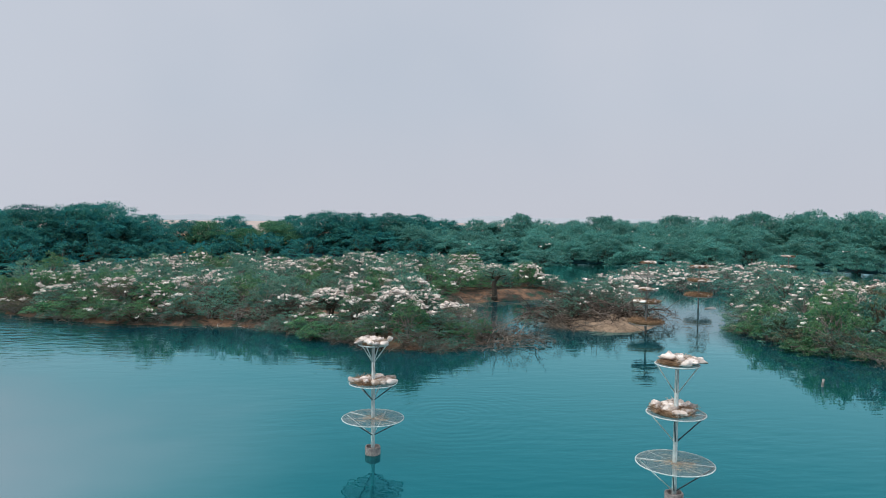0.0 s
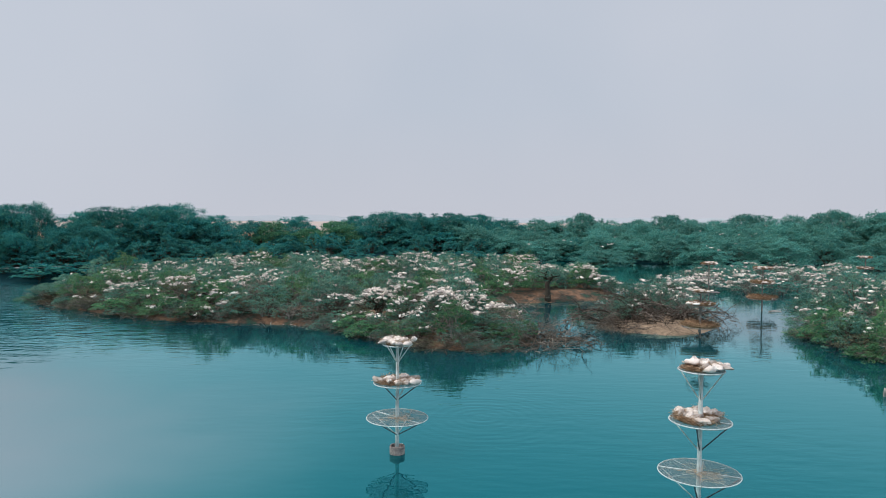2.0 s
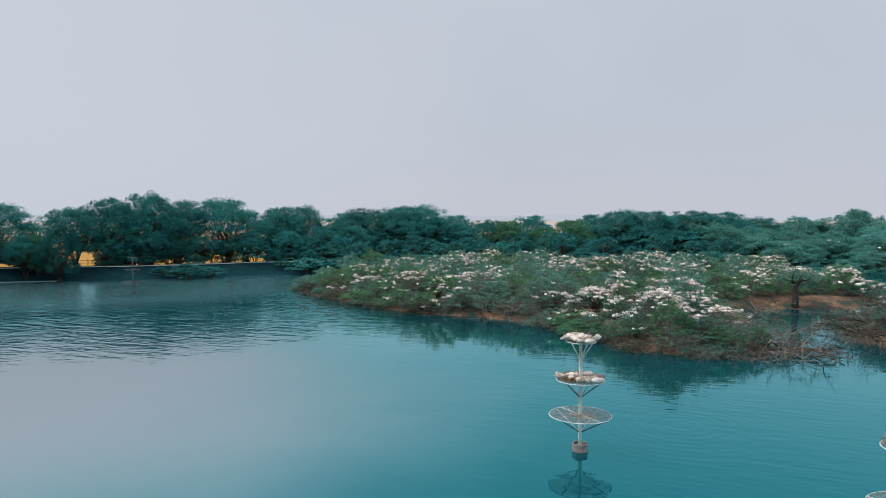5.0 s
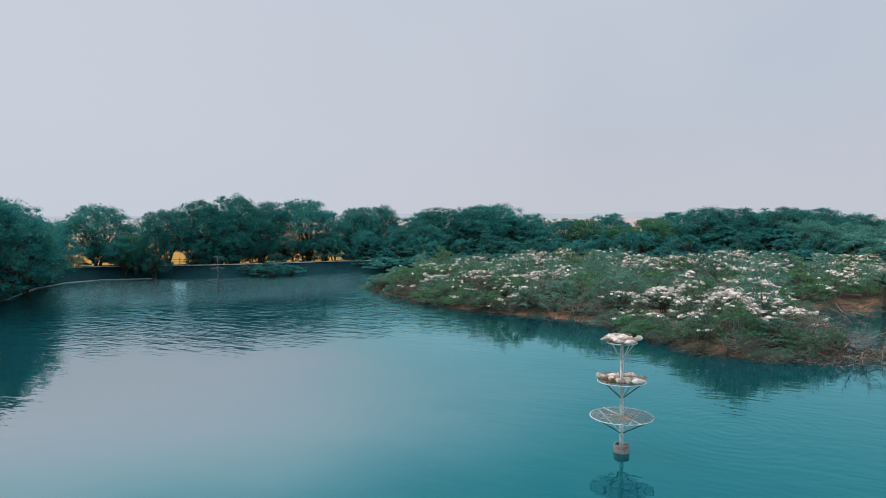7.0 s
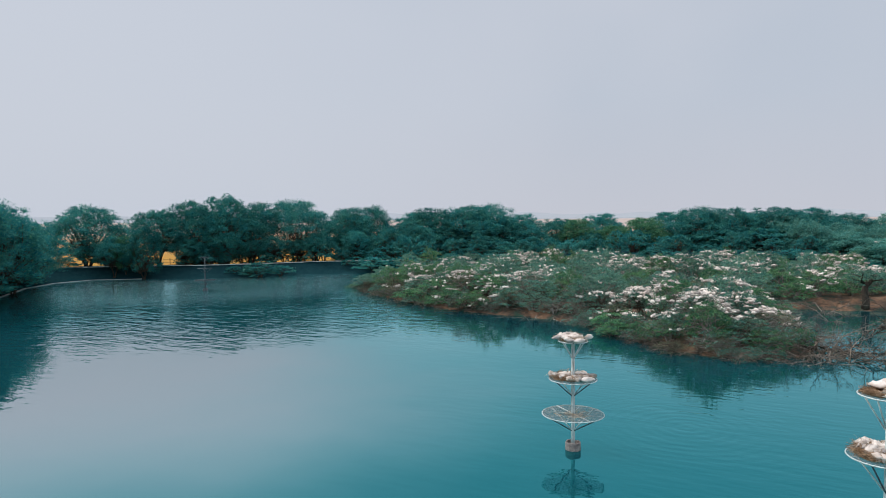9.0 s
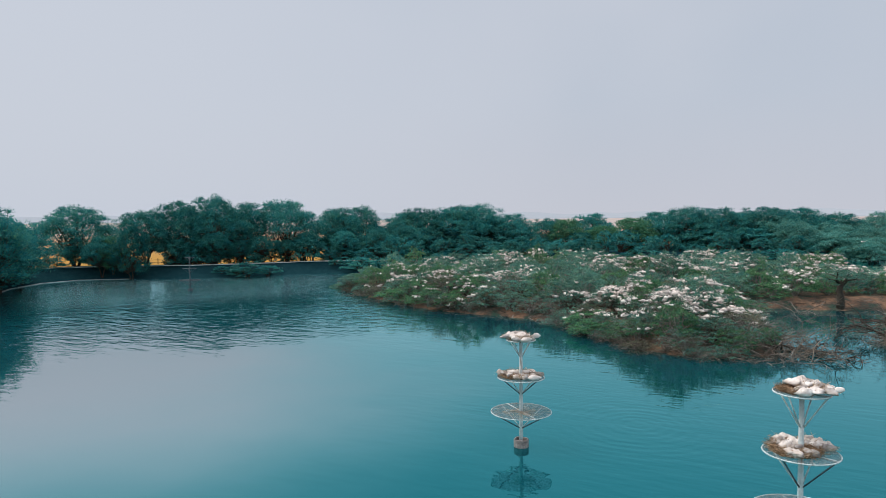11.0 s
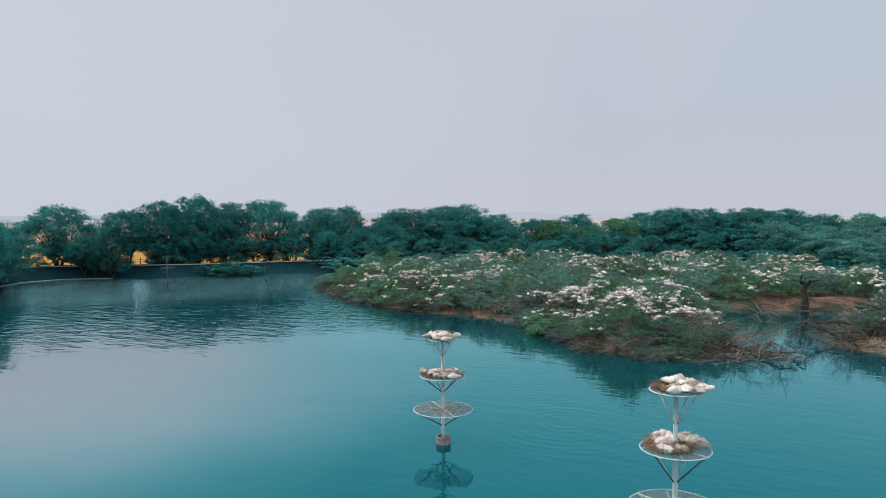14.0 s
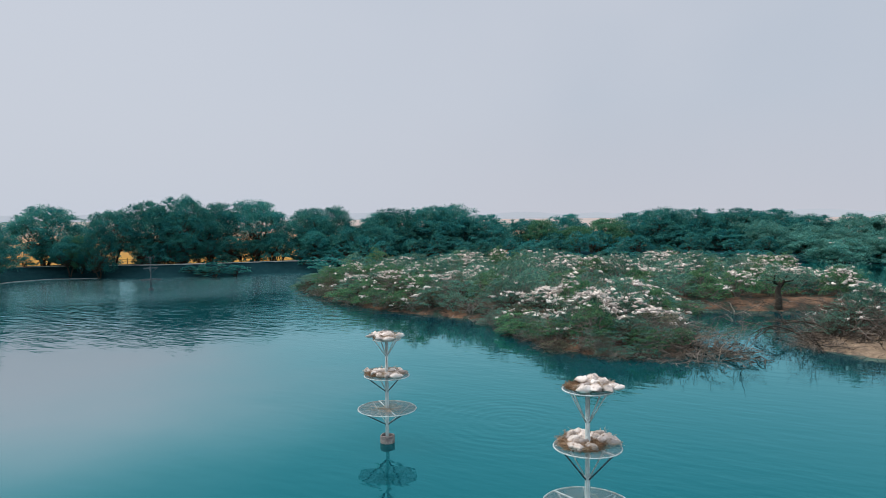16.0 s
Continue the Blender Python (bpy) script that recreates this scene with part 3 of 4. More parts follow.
TALL = [tall_tree_meshes(7.0, 14.0, 2.6, 23000, 0.30, M_LEAF_TREE) for _ in range(4)]
OPEN = [tall_tree_meshes(7.0, 14.0, 4.2, 19000, 0.30, M_LEAF_TREE, 0.8, 170, 46) for _ in range(2)]
BACK = [tall_tree_meshes(7.0, 14.0, 2.2, 7500, 0.52, M_LEAF_TREE, 0.8, 120, 60) for _ in range(3)]
OLIVE = [tall_tree_meshes(7.0, 14.0, 2.4, 15000, 0.36, M_LEAF_OLIVE) for _ in range(1)]
DOMED = [tall_tree_meshes(9.0, 12.0, 2.0, 8500, 0.55, M_LEAF_FAR, 0.7, 120, 60, 0.06) for _ in range(2)]
BROAD = [thorn_meshes(9.0, 12.0, 100, 96, M_LEAF_FAR, 0, 0.60, M_BARK, 0.35) for _ in range(3)]

# trees on the bund: x, y, crown top above the water, crown radius
BANK = [(-131, 95, 15.4, 7.6), (-114, 95.5, 10.8, 3.2), (-116, 101, 14.2, 5.2), (-113, 108, 16.2, 6.0), (-108, 113, 17.5, 6.6), (-106, 120, 15.8, 5.8),
        (-99, 127, 16.5, 7.2), (-93, 139, 14.8, 5.6), (-90, 147, 15.2, 5.8), (-83, 152, 11.1, 5.0), (-81, 162, 14.8, 7.2), (-73, 168, 15.2, 7.4),
        (-69, 175, 15.7, 8.2), (-62, 183, 12.8, 6.7), (-56, 198, 11.6, 5.6), (-44, 205, 12.8, 6.5), (-17, 212, 14.5, 9.0), (-8, 217, 14.1, 8.2),
        (3, 224, 14.4, 10.0), (13, 231, 13.9, 8.4), (24, 238, 12.3, 8.4)]
LEFT_BANK = [(-107, 61, 15.6, 6.6), (-103, 51, 17.6, 8.0), (-112, 67, 12.4, 5.0), (-98, 42, 16.4, 7.6), (-96, 28, 15.0, 7.5), (-122, 77, 12.0, 5.0), (-117, 70, 12.5, 5.0)]
for i, (x, y, top, r) in enumerate(BANK + LEFT_BANK):
    g = ground_height(x, y)[0]
    s = r * 1.24 / 7.0
    plant("bank_tree", OPEN[i % 2] if i in (2, 6, 7) else TALL[i % 4], x, y, g, 77 * i % 360, s, "large dark green broad-crowned tree on the earth bund", "tree", "bank trees", sz=(top - g) / 14.0 / s)
for i, (x, y, top, r) in enumerate(BANK):
    if i % 2 and i > 8 or i in (0, 1, 2, 3, 5, 6, 7):
        continue
    x2, y2 = x - 7 - 3 * (i % 3), y + 9 + 2 * (i % 2)
    g = ground_height(x2, y2)[0]
    s = r * 0.95 / 7.0
    plant("bank_tree", BACK[i % 3], x2, y2, g, 131 * i % 360, s, "dark green tree behind the bund's first row", "tree", "bank trees", sz=(top - (3.8 if i < 8 else 1.5) - g) / 14.0 / s)
for i in range(7, len(BANK) - 1):
    (x, y, top, r), (x2, y2, top2, r2) = BANK[i], BANK[i + 1]
    xm, ym = (x + x2) / 2 + 2 * (i % 2), (y + y2) / 2 - 3 - 2 * (i % 3)
    if i in (8, 13, 14, 15):
        continue
    g = ground_height(xm, ym)[0] - 1.2
    s = (r + r2) * 0.55 / 7.0
    plant("bank_tree", BACK[(i + 1) % 3], xm, ym, g, 97 * i % 360, s, "low spreading dark green tree at the lake's edge", "tree", "bank trees", sz=((top + top2) / 2 - 3.2 - 1.2 * (i % 3) - g) / 14.0 / s)
for i, (x, y, top, r) in enumerate(((-110.5, 103.5, 8.2, 3.0), (-104.5, 110, 9.4, 3.2), (-97.5, 117.5, 8.4, 3.0), (-101, 114, 7.6, 2.6), (-92, 126, 9.0, 3.4), (-86, 134, 9.2, 3.2),
                                      (-120, 93, 9.0, 3.4), (-94.5, 122, 7.4, 2.8), (-81, 140, 9.6, 3.6), (-77, 148, 10.2, 3.8))):
    g = ground_height(x, y)[0]
    s = r * 1.24 / 7.0
    plant("bank_tree", OPEN[i % 2], x, y, g, 71 * i % 360, s, "slender young green tree on the bund top", "tree", "bank trees", sz=(top - g) / 14.0 / s)
for x, y, top, r in ((-31, 202, 11.6, 8.0), (-50, 196, 11.4, 6.0), (-39, 196, 9.5, 6.0), (-119, 95, 9.0, 3.6)):
    g = ground_height(x, y)[0]
    s = r / 7.0
    plant("olive_tree", OLIVE[0], x, y, g, x * 7 % 360, s, "yellow-green small tree on the bank", "tree", "bank trees", sz=(top - g) / 14.0 / s)

# far flooded forest: named crowns on the skyline, then the mass in front of them
SKYLINE = [(36, 232, 12.1, 8.0), (51, 230, 13.8, 8.0), (68, 230, 12.0, 9.2), (80, 232, 13.4, 9.6), (93, 226, 12.0, 9.6), (107, 231, 13.9, 11.0),
           (112, 206, 13.7, 8.0), (119, 196, 14.8, 9.4), (127, 185, 15.6, 9.4), (134, 173, 14.9, 10.6), (140, 162, 15.8, 10.1), (150, 146, 15.0, 10.0)]
for i, (x, y, top, r) in enumerate(SKYLINE):
    s = r / 9.0
    plant("forest_tree", DOMED[i % 2], x, y, 0.3, 61 * i % 360, s, "round-topped tree in the far forest, green paled for haze", "tree", "forest trees", sz=top / 12.0 / s)
for i, ((x, y, top, r), (x2, y2, top2, r2)) in enumerate(zip(SKYLINE, SKYLINE[1:])):
    s = 1.05
    plant("forest_tree", BROAD[(i + 1) % 3], (x + x2) / 2, (y + y2) / 2 - 3, 0.3, 43 * i % 360, s, "flat-topped tree in the far forest, green paled for haze", "tree", "forest trees", sz=(min(top, top2) - 0.6) / 12.0 / s)
frng = random.Random(5)
mass = []
for _ in range(4000):
    x, y = frng.uniform(8, 165), frng.uniform(120, 236)
    d = -inside(SHORE, x, y)
    if not -4 < d < 32 or y < 128 or (x < 30 and y < 208) or any(math.hypot(x - a, y - b) < 9.6 for a, b, _ in mass):
        continue
    mass.append((x, y, d))
for i, (x, y, d) in enumerate(mass):
    top = 6.5 + 4.5 * min(1, max(0, d) / 25) + frng.uniform(-1, 1.2)
    r = frng.uniform(6.0, 8.0)
    s = r / 9.0
    plant("forest_tree", BROAD[i % 3], x, y, ground_height(x, y)[0] - 0.1, frng.uniform(0, 360), s, "green flat-topped thorn tree at the forest's flooded edge", "tree", "forest trees", sz=top / 12.0 / s)

# bushes at the foot of the bund
M_LEAF_DRY = foliage("leaf_dry_thorn", (0.050, 0.075, 0.055), (0.115, 0.135, 0.085), (0.185, 0.175, 0.105), (0.27, 0.22, 0.145))
THORN = [thorn_meshes(3.0, 4.2, 64, 46, M_LEAF_THORN, 40, 0.26, M_TWIG if k < 2 else M_BARK) for k in range(4)]
DRY = [thorn_meshes(3.0, 3.8, 56, 22, M_LEAF_DRY, 70, 0.24, M_TWIG), thorn_meshes(3.0, 3.8, 56, 26, M_LEAF_DRY, 60, 0.24, M_BARK)]
LUSH = [thorn_meshes(3.0, 3.4, 64, 54, M_LEAF_LUSH, 14) for _ in range(2)]
FARTHORN = [thorn_meshes(3.0, 4.2, 54, 28, M_LEAF_THORN, 10, 0.36) for _ in range(2)]
LOWBUSH = [thorn_meshes(3.0, 3.6, 52, 34, M_LEAF_LUSH, 16, 0.32), thorn_meshes(3.0, 3.6, 52, 30, M_LEAF_THORN, 22, 0.32)]
SPARSE = [thorn_meshes(3.0, 3.8, 52, 20, M_LEAF_THORN, 60), thorn_meshes(3.0, 3.8, 52, 17, M_LEAF_THORN, 60, 0.26, M_BARK)]
COARSE = [thorn_meshes(3.0, 4.0, 46, 24, M_LEAF_TREE, 2, 0.50, M_BARK) for _ in range(2)]
MIDBUSH = [thorn_meshes(3.0, 4.0, 50, 26, M_LEAF_FAR, 20, 0.38), thorn_meshes(3.0, 4.2, 50, 14, M_LEAF_THORN, 50, 0.34)]
M_GREYWOOD = bark("dead_wood_grey", (0.075, 0.06, 0.05), (0.22, 0.185, 0.155))
BRUSH = [bare_mesh(2.6, 1.8, 10, M_BRUSH, 6, 5, 0.042, 0.85), bare_mesh(2.8, 1.5, 9, M_GREYWOOD, 6, 4, 0.045, 0.7)]
DEAD = [bare_mesh(2.4, 0.9, 6, M_BLEACHED, 5, 3, 0.06, 0.45), bare_mesh(2.4, 0.9, 6, M_BARK, 5, 3, 0.06, 0.45)]
TREEDEAD = [bare_mesh(3.8, 4.0, 5, M_GREYWOOD, 6, 4, 0.095, 1.3), bare_mesh(4.4, 0.8, 6, M_BARK, 6, 4, 0.09, 0.3), bare_mesh(4.2, 3.6, 5, M_BARK, 6, 4, 0.10, 1.3), bare_mesh(4.6, 2.4, 7, M_BRUSH, 6, 4, 0.07, 0.75), bare_mesh(4.6, 3.4, 6, M_BARK, 7, 5, 0.12, 0.95)]
CANOPY = []          # x, y, ground, radius, height: for setting pale mounds on the crowns

for i, (x, y, r, h) in enumerate([(-94, 108.5, 4.0, 3.2), (-91, 111.5, 3.0, 2.4), (-78, 128, 4.5, 3.6), (-73, 134, 4.5, 3.5), (-66, 143, 4.5, 3.4), (-58, 153, 4.5, 3.4),
                                  (-48, 165, 4.5, 3.2), (-36, 175, 4.5, 3.2), (-22, 184, 4.5, 3.2), (-6, 192, 4.5, 3.2), (8, 198, 4.5, 3.2), (-104, 57, 4, 5), (-100, 50, 5, 5), (-97, 42, 5, 5), (-111, 63, 4, 4.5), (-118, 70, 4, 4)]):
    s = r / 3.0
    plant("bank_bush", COARSE[i % 2], x, y, 0.1, 50 * i, s, "dark green bush hanging over the water at the bund's foot", "bush", "bank bushes", ("stem", "crown"), h / 4.2 / s)


UNDER = random.Random(21)
for k in range(len(SHORE)):
    (ax, ay), (bx, by) = SHORE[k], SHORE[(k + 1) % len(SHORE)]
    if not 2 <= k <= 17:
        continue
    L = math.hypot(bx - ax, by - ay)
    for j in range(int(L / 1.05)):
        u = (j + UNDER.random()) * 1.05 / L
        out = UNDER.choice((0.5, 1.2, 1.9, 2.6, 3.4, 5.4, 5.4, 6.5, 8.5, 11.0))
        x, y = ax + (bx - ax) * u + (ay - by) / L * out, ay + (by - ay) * u + (bx - ax) / L * out
        if inside(SHORE, x, y) > -0.4:
            continue
        h, r = UNDER.uniform(0.9, 1.8), UNDER.uniform(1.4, 2.4)
        mown = 78 < y < 128 and x < -76          # a bare grass slope under the parapet
        if out < 5 and mown and x < -84 and UNDER.random() < 0.85:
            continue
        if out > 5:
            h, r = UNDER.uniform(3.2, 5.4) if mown else UNDER.uniform(3.0, 6.0), UNDER.uniform(2.2, 3.6)
            if out < 6:
                h, r = UNDER.uniform(1.5, 2.8), UNDER.uniform(1.5, 2.4)
            if UNDER.random() < 0.15 or any(math.hypot(x - a, y - b) < q for a, b, q in ((-129, 94, 1.6), (-116.5, 104, 3.6), (-99.5, 124, 2.6), (-94.5, 130, 2.4), (-91, 136, 2.2), (-84, 143, 3.5), (-70, 160, 3), (-62, 172, 3), (-55, 181, 3))):
                continue
        s = r / 3.0
        plant("bank_bush", COARSE[UNDER.randrange(2)], x, y, ground_height(x, y)[0] - 0.1, UNDER.uniform(0, 360), s, "low dark green bush on the earth bund", "bush", "bank bushes", ("stem", "crown"), h / 4.0 / s)


# scrub that closes the view under the crowns between the gaps
for i, (x, y, h, r) in enumerate(((-127, 91.5, 4.6, 2.6), (-124.5, 94.5, 5.2, 2.8), (-122, 95.5, 4.4, 2.4), (-109.5, 107, 4.4, 2.2), (-110.5, 111, 5.6, 2.6), (-107, 110.5, 4.8, 2.4),
                                  (-104.5, 114, 5.2, 2.4), (-105.5, 118, 5.8, 2.8), (-102, 117.5, 4.6, 2.2), (-101, 120.5, 5.0, 2.0), (-88, 140, 5.4, 3.0), (-86, 146, 5.6, 3.0))):
    s = r / 3.0
    plant("bank_bush", COARSE[i % 2], x, y, ground_height(x, y)[0] - 0.1, 83 * i % 360, s, "dark green scrub under the bank trees", "bush", "bank bushes", ("stem", "crown"), h / 4.0 / s)


BELT = random.Random(77)
for k in range(11, 17):
    (ax, ay), (bx, by) = SHORE[k], SHORE[k + 1]
    L = math.hypot(bx - ax, by - ay)
    for j in range(int(L / 4.2)):
        if BELT.random() < 0.08:
            continue
        u, out = (j + BELT.random()) * 4.2 / L, BELT.uniform(14, 30)
        x, y = ax + (bx - ax) * u + (ay - by) / L * out, ay + (by - ay) * u + (bx - ax) / L * out
        h, r = BELT.uniform(5.0, 8.0), BELT.uniform(3.6, 5.2)
        s = r / 3.0
        plant("bank_bush", COARSE[BELT.randrange(2)], x, y, ground_height(x, y)[0] - 0.2, BELT.uniform(0, 360), s, "tall dark green scrub behind the bank trees", "bush", "bank bushes", ("stem", "crown"), h / 4.0 / s)


def grow(poly, top, spacing, hfun, group, label, seed, lush=0.0, skip=None, edge=0.0, kinds=None, name="thorn_bush", dry=0.2):
    r = random.Random(seed)
    xs, ys = [p[0] for p in poly], [p[1] for p in poly]
    spots = []
    for _ in range(6000):
        x, y = r.uniform(min(xs), max(xs)), r.uniform(min(ys), max(ys))
        d = inside(poly, x, y)
        if d < edge or (skip and skip(x, y)) or any(math.hypot(x - a, y - b) < spacing for a, b in spots):
            continue
        spots.append((x, y))
        h = hfun(x, y, d) * r.uniform(0.66, 1.26)
        rad = spacing * r.uniform(0.72, 0.95)
        s = rad / 3.0
        g = island_height(poly, top, x, y)
        is_lush = r.random() < lush
        src, h0 = (LUSH[r.randrange(2)], 3.4) if is_lush else ((SPARSE, DRY)[r.randrange(2)][r.randrange(2)], 3.8) if r.random() < dry else (THORN[r.randrange(4)], 4.2)
        if y > 90 and not kinds and not is_lush:
            src, h0 = FARTHORN[r.randrange(2)], 4.2
        if kinds:
            src, h0 = kinds[r.randrange(len(kinds))], 4.0
        plant(name, src, x, y, g, r.uniform(0, 360), s, label, "bush", group, ("stem", "crown"), h / h0 / s)
        CANOPY.append((x, y, g, rad, h))


def main_height(x, y, d):
    edge = 1.3 + 2.5 * min(1, d / 4.5)
    dip = math.exp(-((y - 90 + 0.1 * x) / 7) ** 2) * (1 if x > -22 else 0.35)          # a lower trough between the two ridges
    hump = 1.15 * noise.noise((x * 0.085, y * 0.11, 7))
    return edge + 0.1 - 1.5 * dip * min(1, d / 4.5) + hump


BARE = [(-21, 76.0, 2.2), (-24, 77.3, 1.4), (-17.5, 75.2, 1.4), (6.5, 62.5, 1.4), (8.5, 66, 1.6), (11, 98.5, 3.5), (15, 99.5, 3.5), (19, 101, 3.5), (24, 103, 3.5), (29, 104, 3.0),
        (8, 96.5, 3.0), (13, 101, 3.2), (17, 102.5, 3.2), (22, 104.5, 3.0), (6.5, 75, 2.0), (-2, 92, 3.0), (-5, 64, 1.0), (1, 88, 2.0)]
grow(MAIN, 1.2, 3.25, main_height, "island bushes", "grey-green thorn bush with bare pale twigs on the island", 3, 0.24,
     lambda x, y: any(math.hypot(x - a, y - b) < q for a, b, q in BARE), 0.4, dry=0.5)
grow(RIGHT, -0.12, 3.7, lambda x, y, d: 3.3 + 2.2 * min(1, d / 7), "right island bushes", "lush green thorn bush on the island", 4, 0.4, None, 1.0, None, "green_bush")
grow(MIDDLE, -0.2, 4.6, lambda x, y, d: 2.6 + 1.9 * min(1, d / 12), "middle island bushes", "grey-green thorn bush on the flat island", 6, 0.0, None, -0.3, MIDBUSH, "flat_bush")
grow([(33, 84), (36, 96), (40, 108), (37, 112), (30, 104), (28, 92)], 0.2, 3.6, lambda x, y, d: 2.6 + 0.6 * min(1, d / 3), "drowned bushes", "half-bare thorn bush standing in shallow water", 8, 0.0, None, 0.2, SPARSE, "drowned_bush")

for i, (x, y, r, h) in enumerate([(20, 79, 2.2, 2.6), (21.5, 82, 2.6, 3.0), (24, 83.5, 2.8, 3.2), (20.5, 75.5, 2.0, 2.2), (27, 83, 2.6, 3.0), (21.5, 78, 2.2, 2.4), (30, 81, 2.4, 2.6), (22.8, 81.4, 2.4, 3.6), (27, 81.8, 2.2, 3.2)]):
    s = r / 3.0
    g = island_height(ISLET, 0.7, x, y)
    plant("thorn_bush", THORN[i % 2] if i > 6 else SPARSE[i % 2], x, y, g, 70 * i, s, "half-bare brown-green thorn bush on the mud islet", "bush", "islet bushes", ("stem", "crown"), h / 3.8 / s)
    CANOPY.append((x, y, g, r, h))

er = random.Random(31)
for poly, top, lush in ((MAIN[:14], 1.2, 0.25), (RIGHT[:9], -0.12, 0.45)):
    for (ax, ay), (bx, by) in zip(poly, poly[1:]):
        L = math.hypot(bx - ax, by - ay)
        for k in range(int(L / 1.05)):
            u, inn = (k + er.random()) * 1.05 / L, er.uniform(-0.5, 2.2)
            x, y = ax + (bx - ax) * u + (ay - by) / L * inn, ay + (by - ay) * u + (bx - ax) / L * inn
            if any(math.hypot(x - a, y - b) < q * 0.8 for a, b, q in BARE) or er.random() < (0.28 if top > 0 else 0.15):
                continue
            r, h = er.uniform(1.2, 2.1), er.uniform(0.9, 1.7) + 0.5 * inn
            if top < 0:
                r, h = r * 1.3, h * 1.15
            s = r / 3.0
            src = LOWBUSH[0] if er.random() < lush else (LOWBUSH[1], SPARSE[1], DRY[1], SPARSE[0], DRY[0])[er.randrange(5)]
            plant("shrub", src, x, y, max(-0.15, island_height(MAIN if top > 0 else RIGHT, top, x, y)), er.uniform(0, 360), s,
                  "low green shrub trailing into the water", "bush", "shore shrubs", ("stem", "crown"), h / 3.8 / s)

# dead brush and bare branches
WRACK = [(9.5, 66, 1.2, 0), (10.5, 69, 0.9, 0), (8.2, 69.5, 1.0, 0), (6, 63, 0.8, 0), (-5, 64.3, 0.8, 0), (0, 61.5, 0.8, 1), (-9, 68.5, 0.8, 1),
         (19.5, 74, 1.1, 0), (20.5, 77.5, 1.1, 0), (22, 79, 1.0, 0), (25, 79, 1.0, 1), (-2, 92, 1.3, 0), (-7, 90, 1.0, 0),
         (30, 106, 1.3, 1), (33, 110, 1.3, 0), (36, 116, 1.2, 0)]
SNAGS = [(24.5, 77, 0.95, 2), (28, 78.5, 1.0, 2), (29.5, 75.5, 0.8, 2), (21, 82, 0.9, 2), (13.5, 66.5, 1.0, 3), (10.5, 63.5, 0.9, 3), (33, 100, 1.0, 2),
         (38, 108, 0.9, 2), (34, 93, 0.8, 2), (2, 60.5, 0.7, 3), (-22, 77.6, 0.8, 3), (6, 74, 0.9, 2), (-12, 77, 0.7, 2)]
wr = random.Random(9)
for k in range(18):
    u = k / 17
    SNAGS.append((-9 + 23 * u + wr.uniform(-0.6, 0.6), 68 - 8.5 * math.sin(math.pi * min(1, u * 1.05)) + wr.uniform(-0.4, 0.5), wr.uniform(0.35, 0.7), 3))
front = [(x, y) for x, y in MAIN[:13]]
for (ax, ay), (bx, by) in zip(front, front[1:]):
    for k in range(int(math.hypot(bx - ax, by - ay) / 1.7)):
        u = wr.random()
        WRACK.append((ax + (bx - ax) * u + wr.uniform(-0.5, 0.5), ay + (by - ay) * u + wr.uniform(-0.8, 0.4), wr.uniform(0.55, 0.95), wr.choice((0, 0, 1))))
for k in range(16):
    u = wr.random()
    SNAGS.append((-10 + 18 * u, 69.5 - 8.0 * math.sin(math.pi * min(1, u * 1.15)) + wr.uniform(0, 2.0), wr.uniform(0.3, 0.5), 2))
for k in range(9):
    WRACK.append((wr.uniform(18.5, 22), wr.uniform(72.5, 80), wr.uniform(0.8, 1.15), 0))
for k in range(10):
    WRACK.append((wr.uniform(23, 30), wr.uniform(70.5, 76), wr.uniform(0.22, 0.4), wr.choice((0, 1))))
SNAGS += [(22.5, 76.5, 1.0, 4), (27.5, 77, 1.0, 4), (24, 81, 1.0, 4), (19.5, 72.4, 0.6, 4), (9.8, 67.5, 0.9, 5), (8.5, 65.5, 0.7, 5), (20.5, 77, 0.8, 5), (9, 63.8, 0.55, 4),
          (-2, 84, 0.9, 4), (-9, 84, 0.8, 4), (-33, 87, 0.8, 4), (-24, 84, 0.8, 4), (4, 73, 0.7, 4), (-13, 80, 0.8, 4), (32, 97, 0.9, 4), (36, 104, 0.9, 4)]
for k in range(22):
    u = wr.random()
    x0 = -40 + 60 * u
    SNAGS.append((x0, max(82, 88 + wr.uniform(-4, 9)), wr.uniform(0.55, 0.9), 2))
for k in range(26):
    u = wr.random()
    j = min(int(u * 10), len(front) - 2)
    (ax, ay), (bx, by), v = front[j], front[j + 1], wr.random()
    x, y = ax + (bx - ax) * v, ay + (by - ay) * v
    SNAGS.append((x + wr.uniform(-0.6, 0.6), y + wr.uniform(0.6, 3.2), wr.uniform(0.38, 0.62), wr.choice((2, 4, 4, 5))))
WRACK += [(7.5, 61.6, 1.3, 0), (9.6, 62.6, 1.3, 0), (11.5, 64.5, 1.25, 0), (10.2, 66.2, 1.3, 0), (5, 60.8, 1.1, 0), (8.8, 70.5, 1.2, 0), (2.6, 59.9, 0.9, 0), (-2.5, 61.8, 0.9, 0),
          (18.8, 73.4, 1.1, 0), (20.6, 72.2, 0.9, 0), (19.6, 77, 1.2, 0), (18.4, 75.2, 1.0, 0), (20.0, 71.0, 0.9, 0), (21.6, 70.2, 0.8, 0), (23.2, 69.8, 0.7, 0), (22, 73, 0.9, 0), (-19, 76.4, 1.3, 1), (-23, 77.4, 1.4, 1), (-21, 77.8, 1.5, 1), (-17.5, 76.2, 1.2, 0),
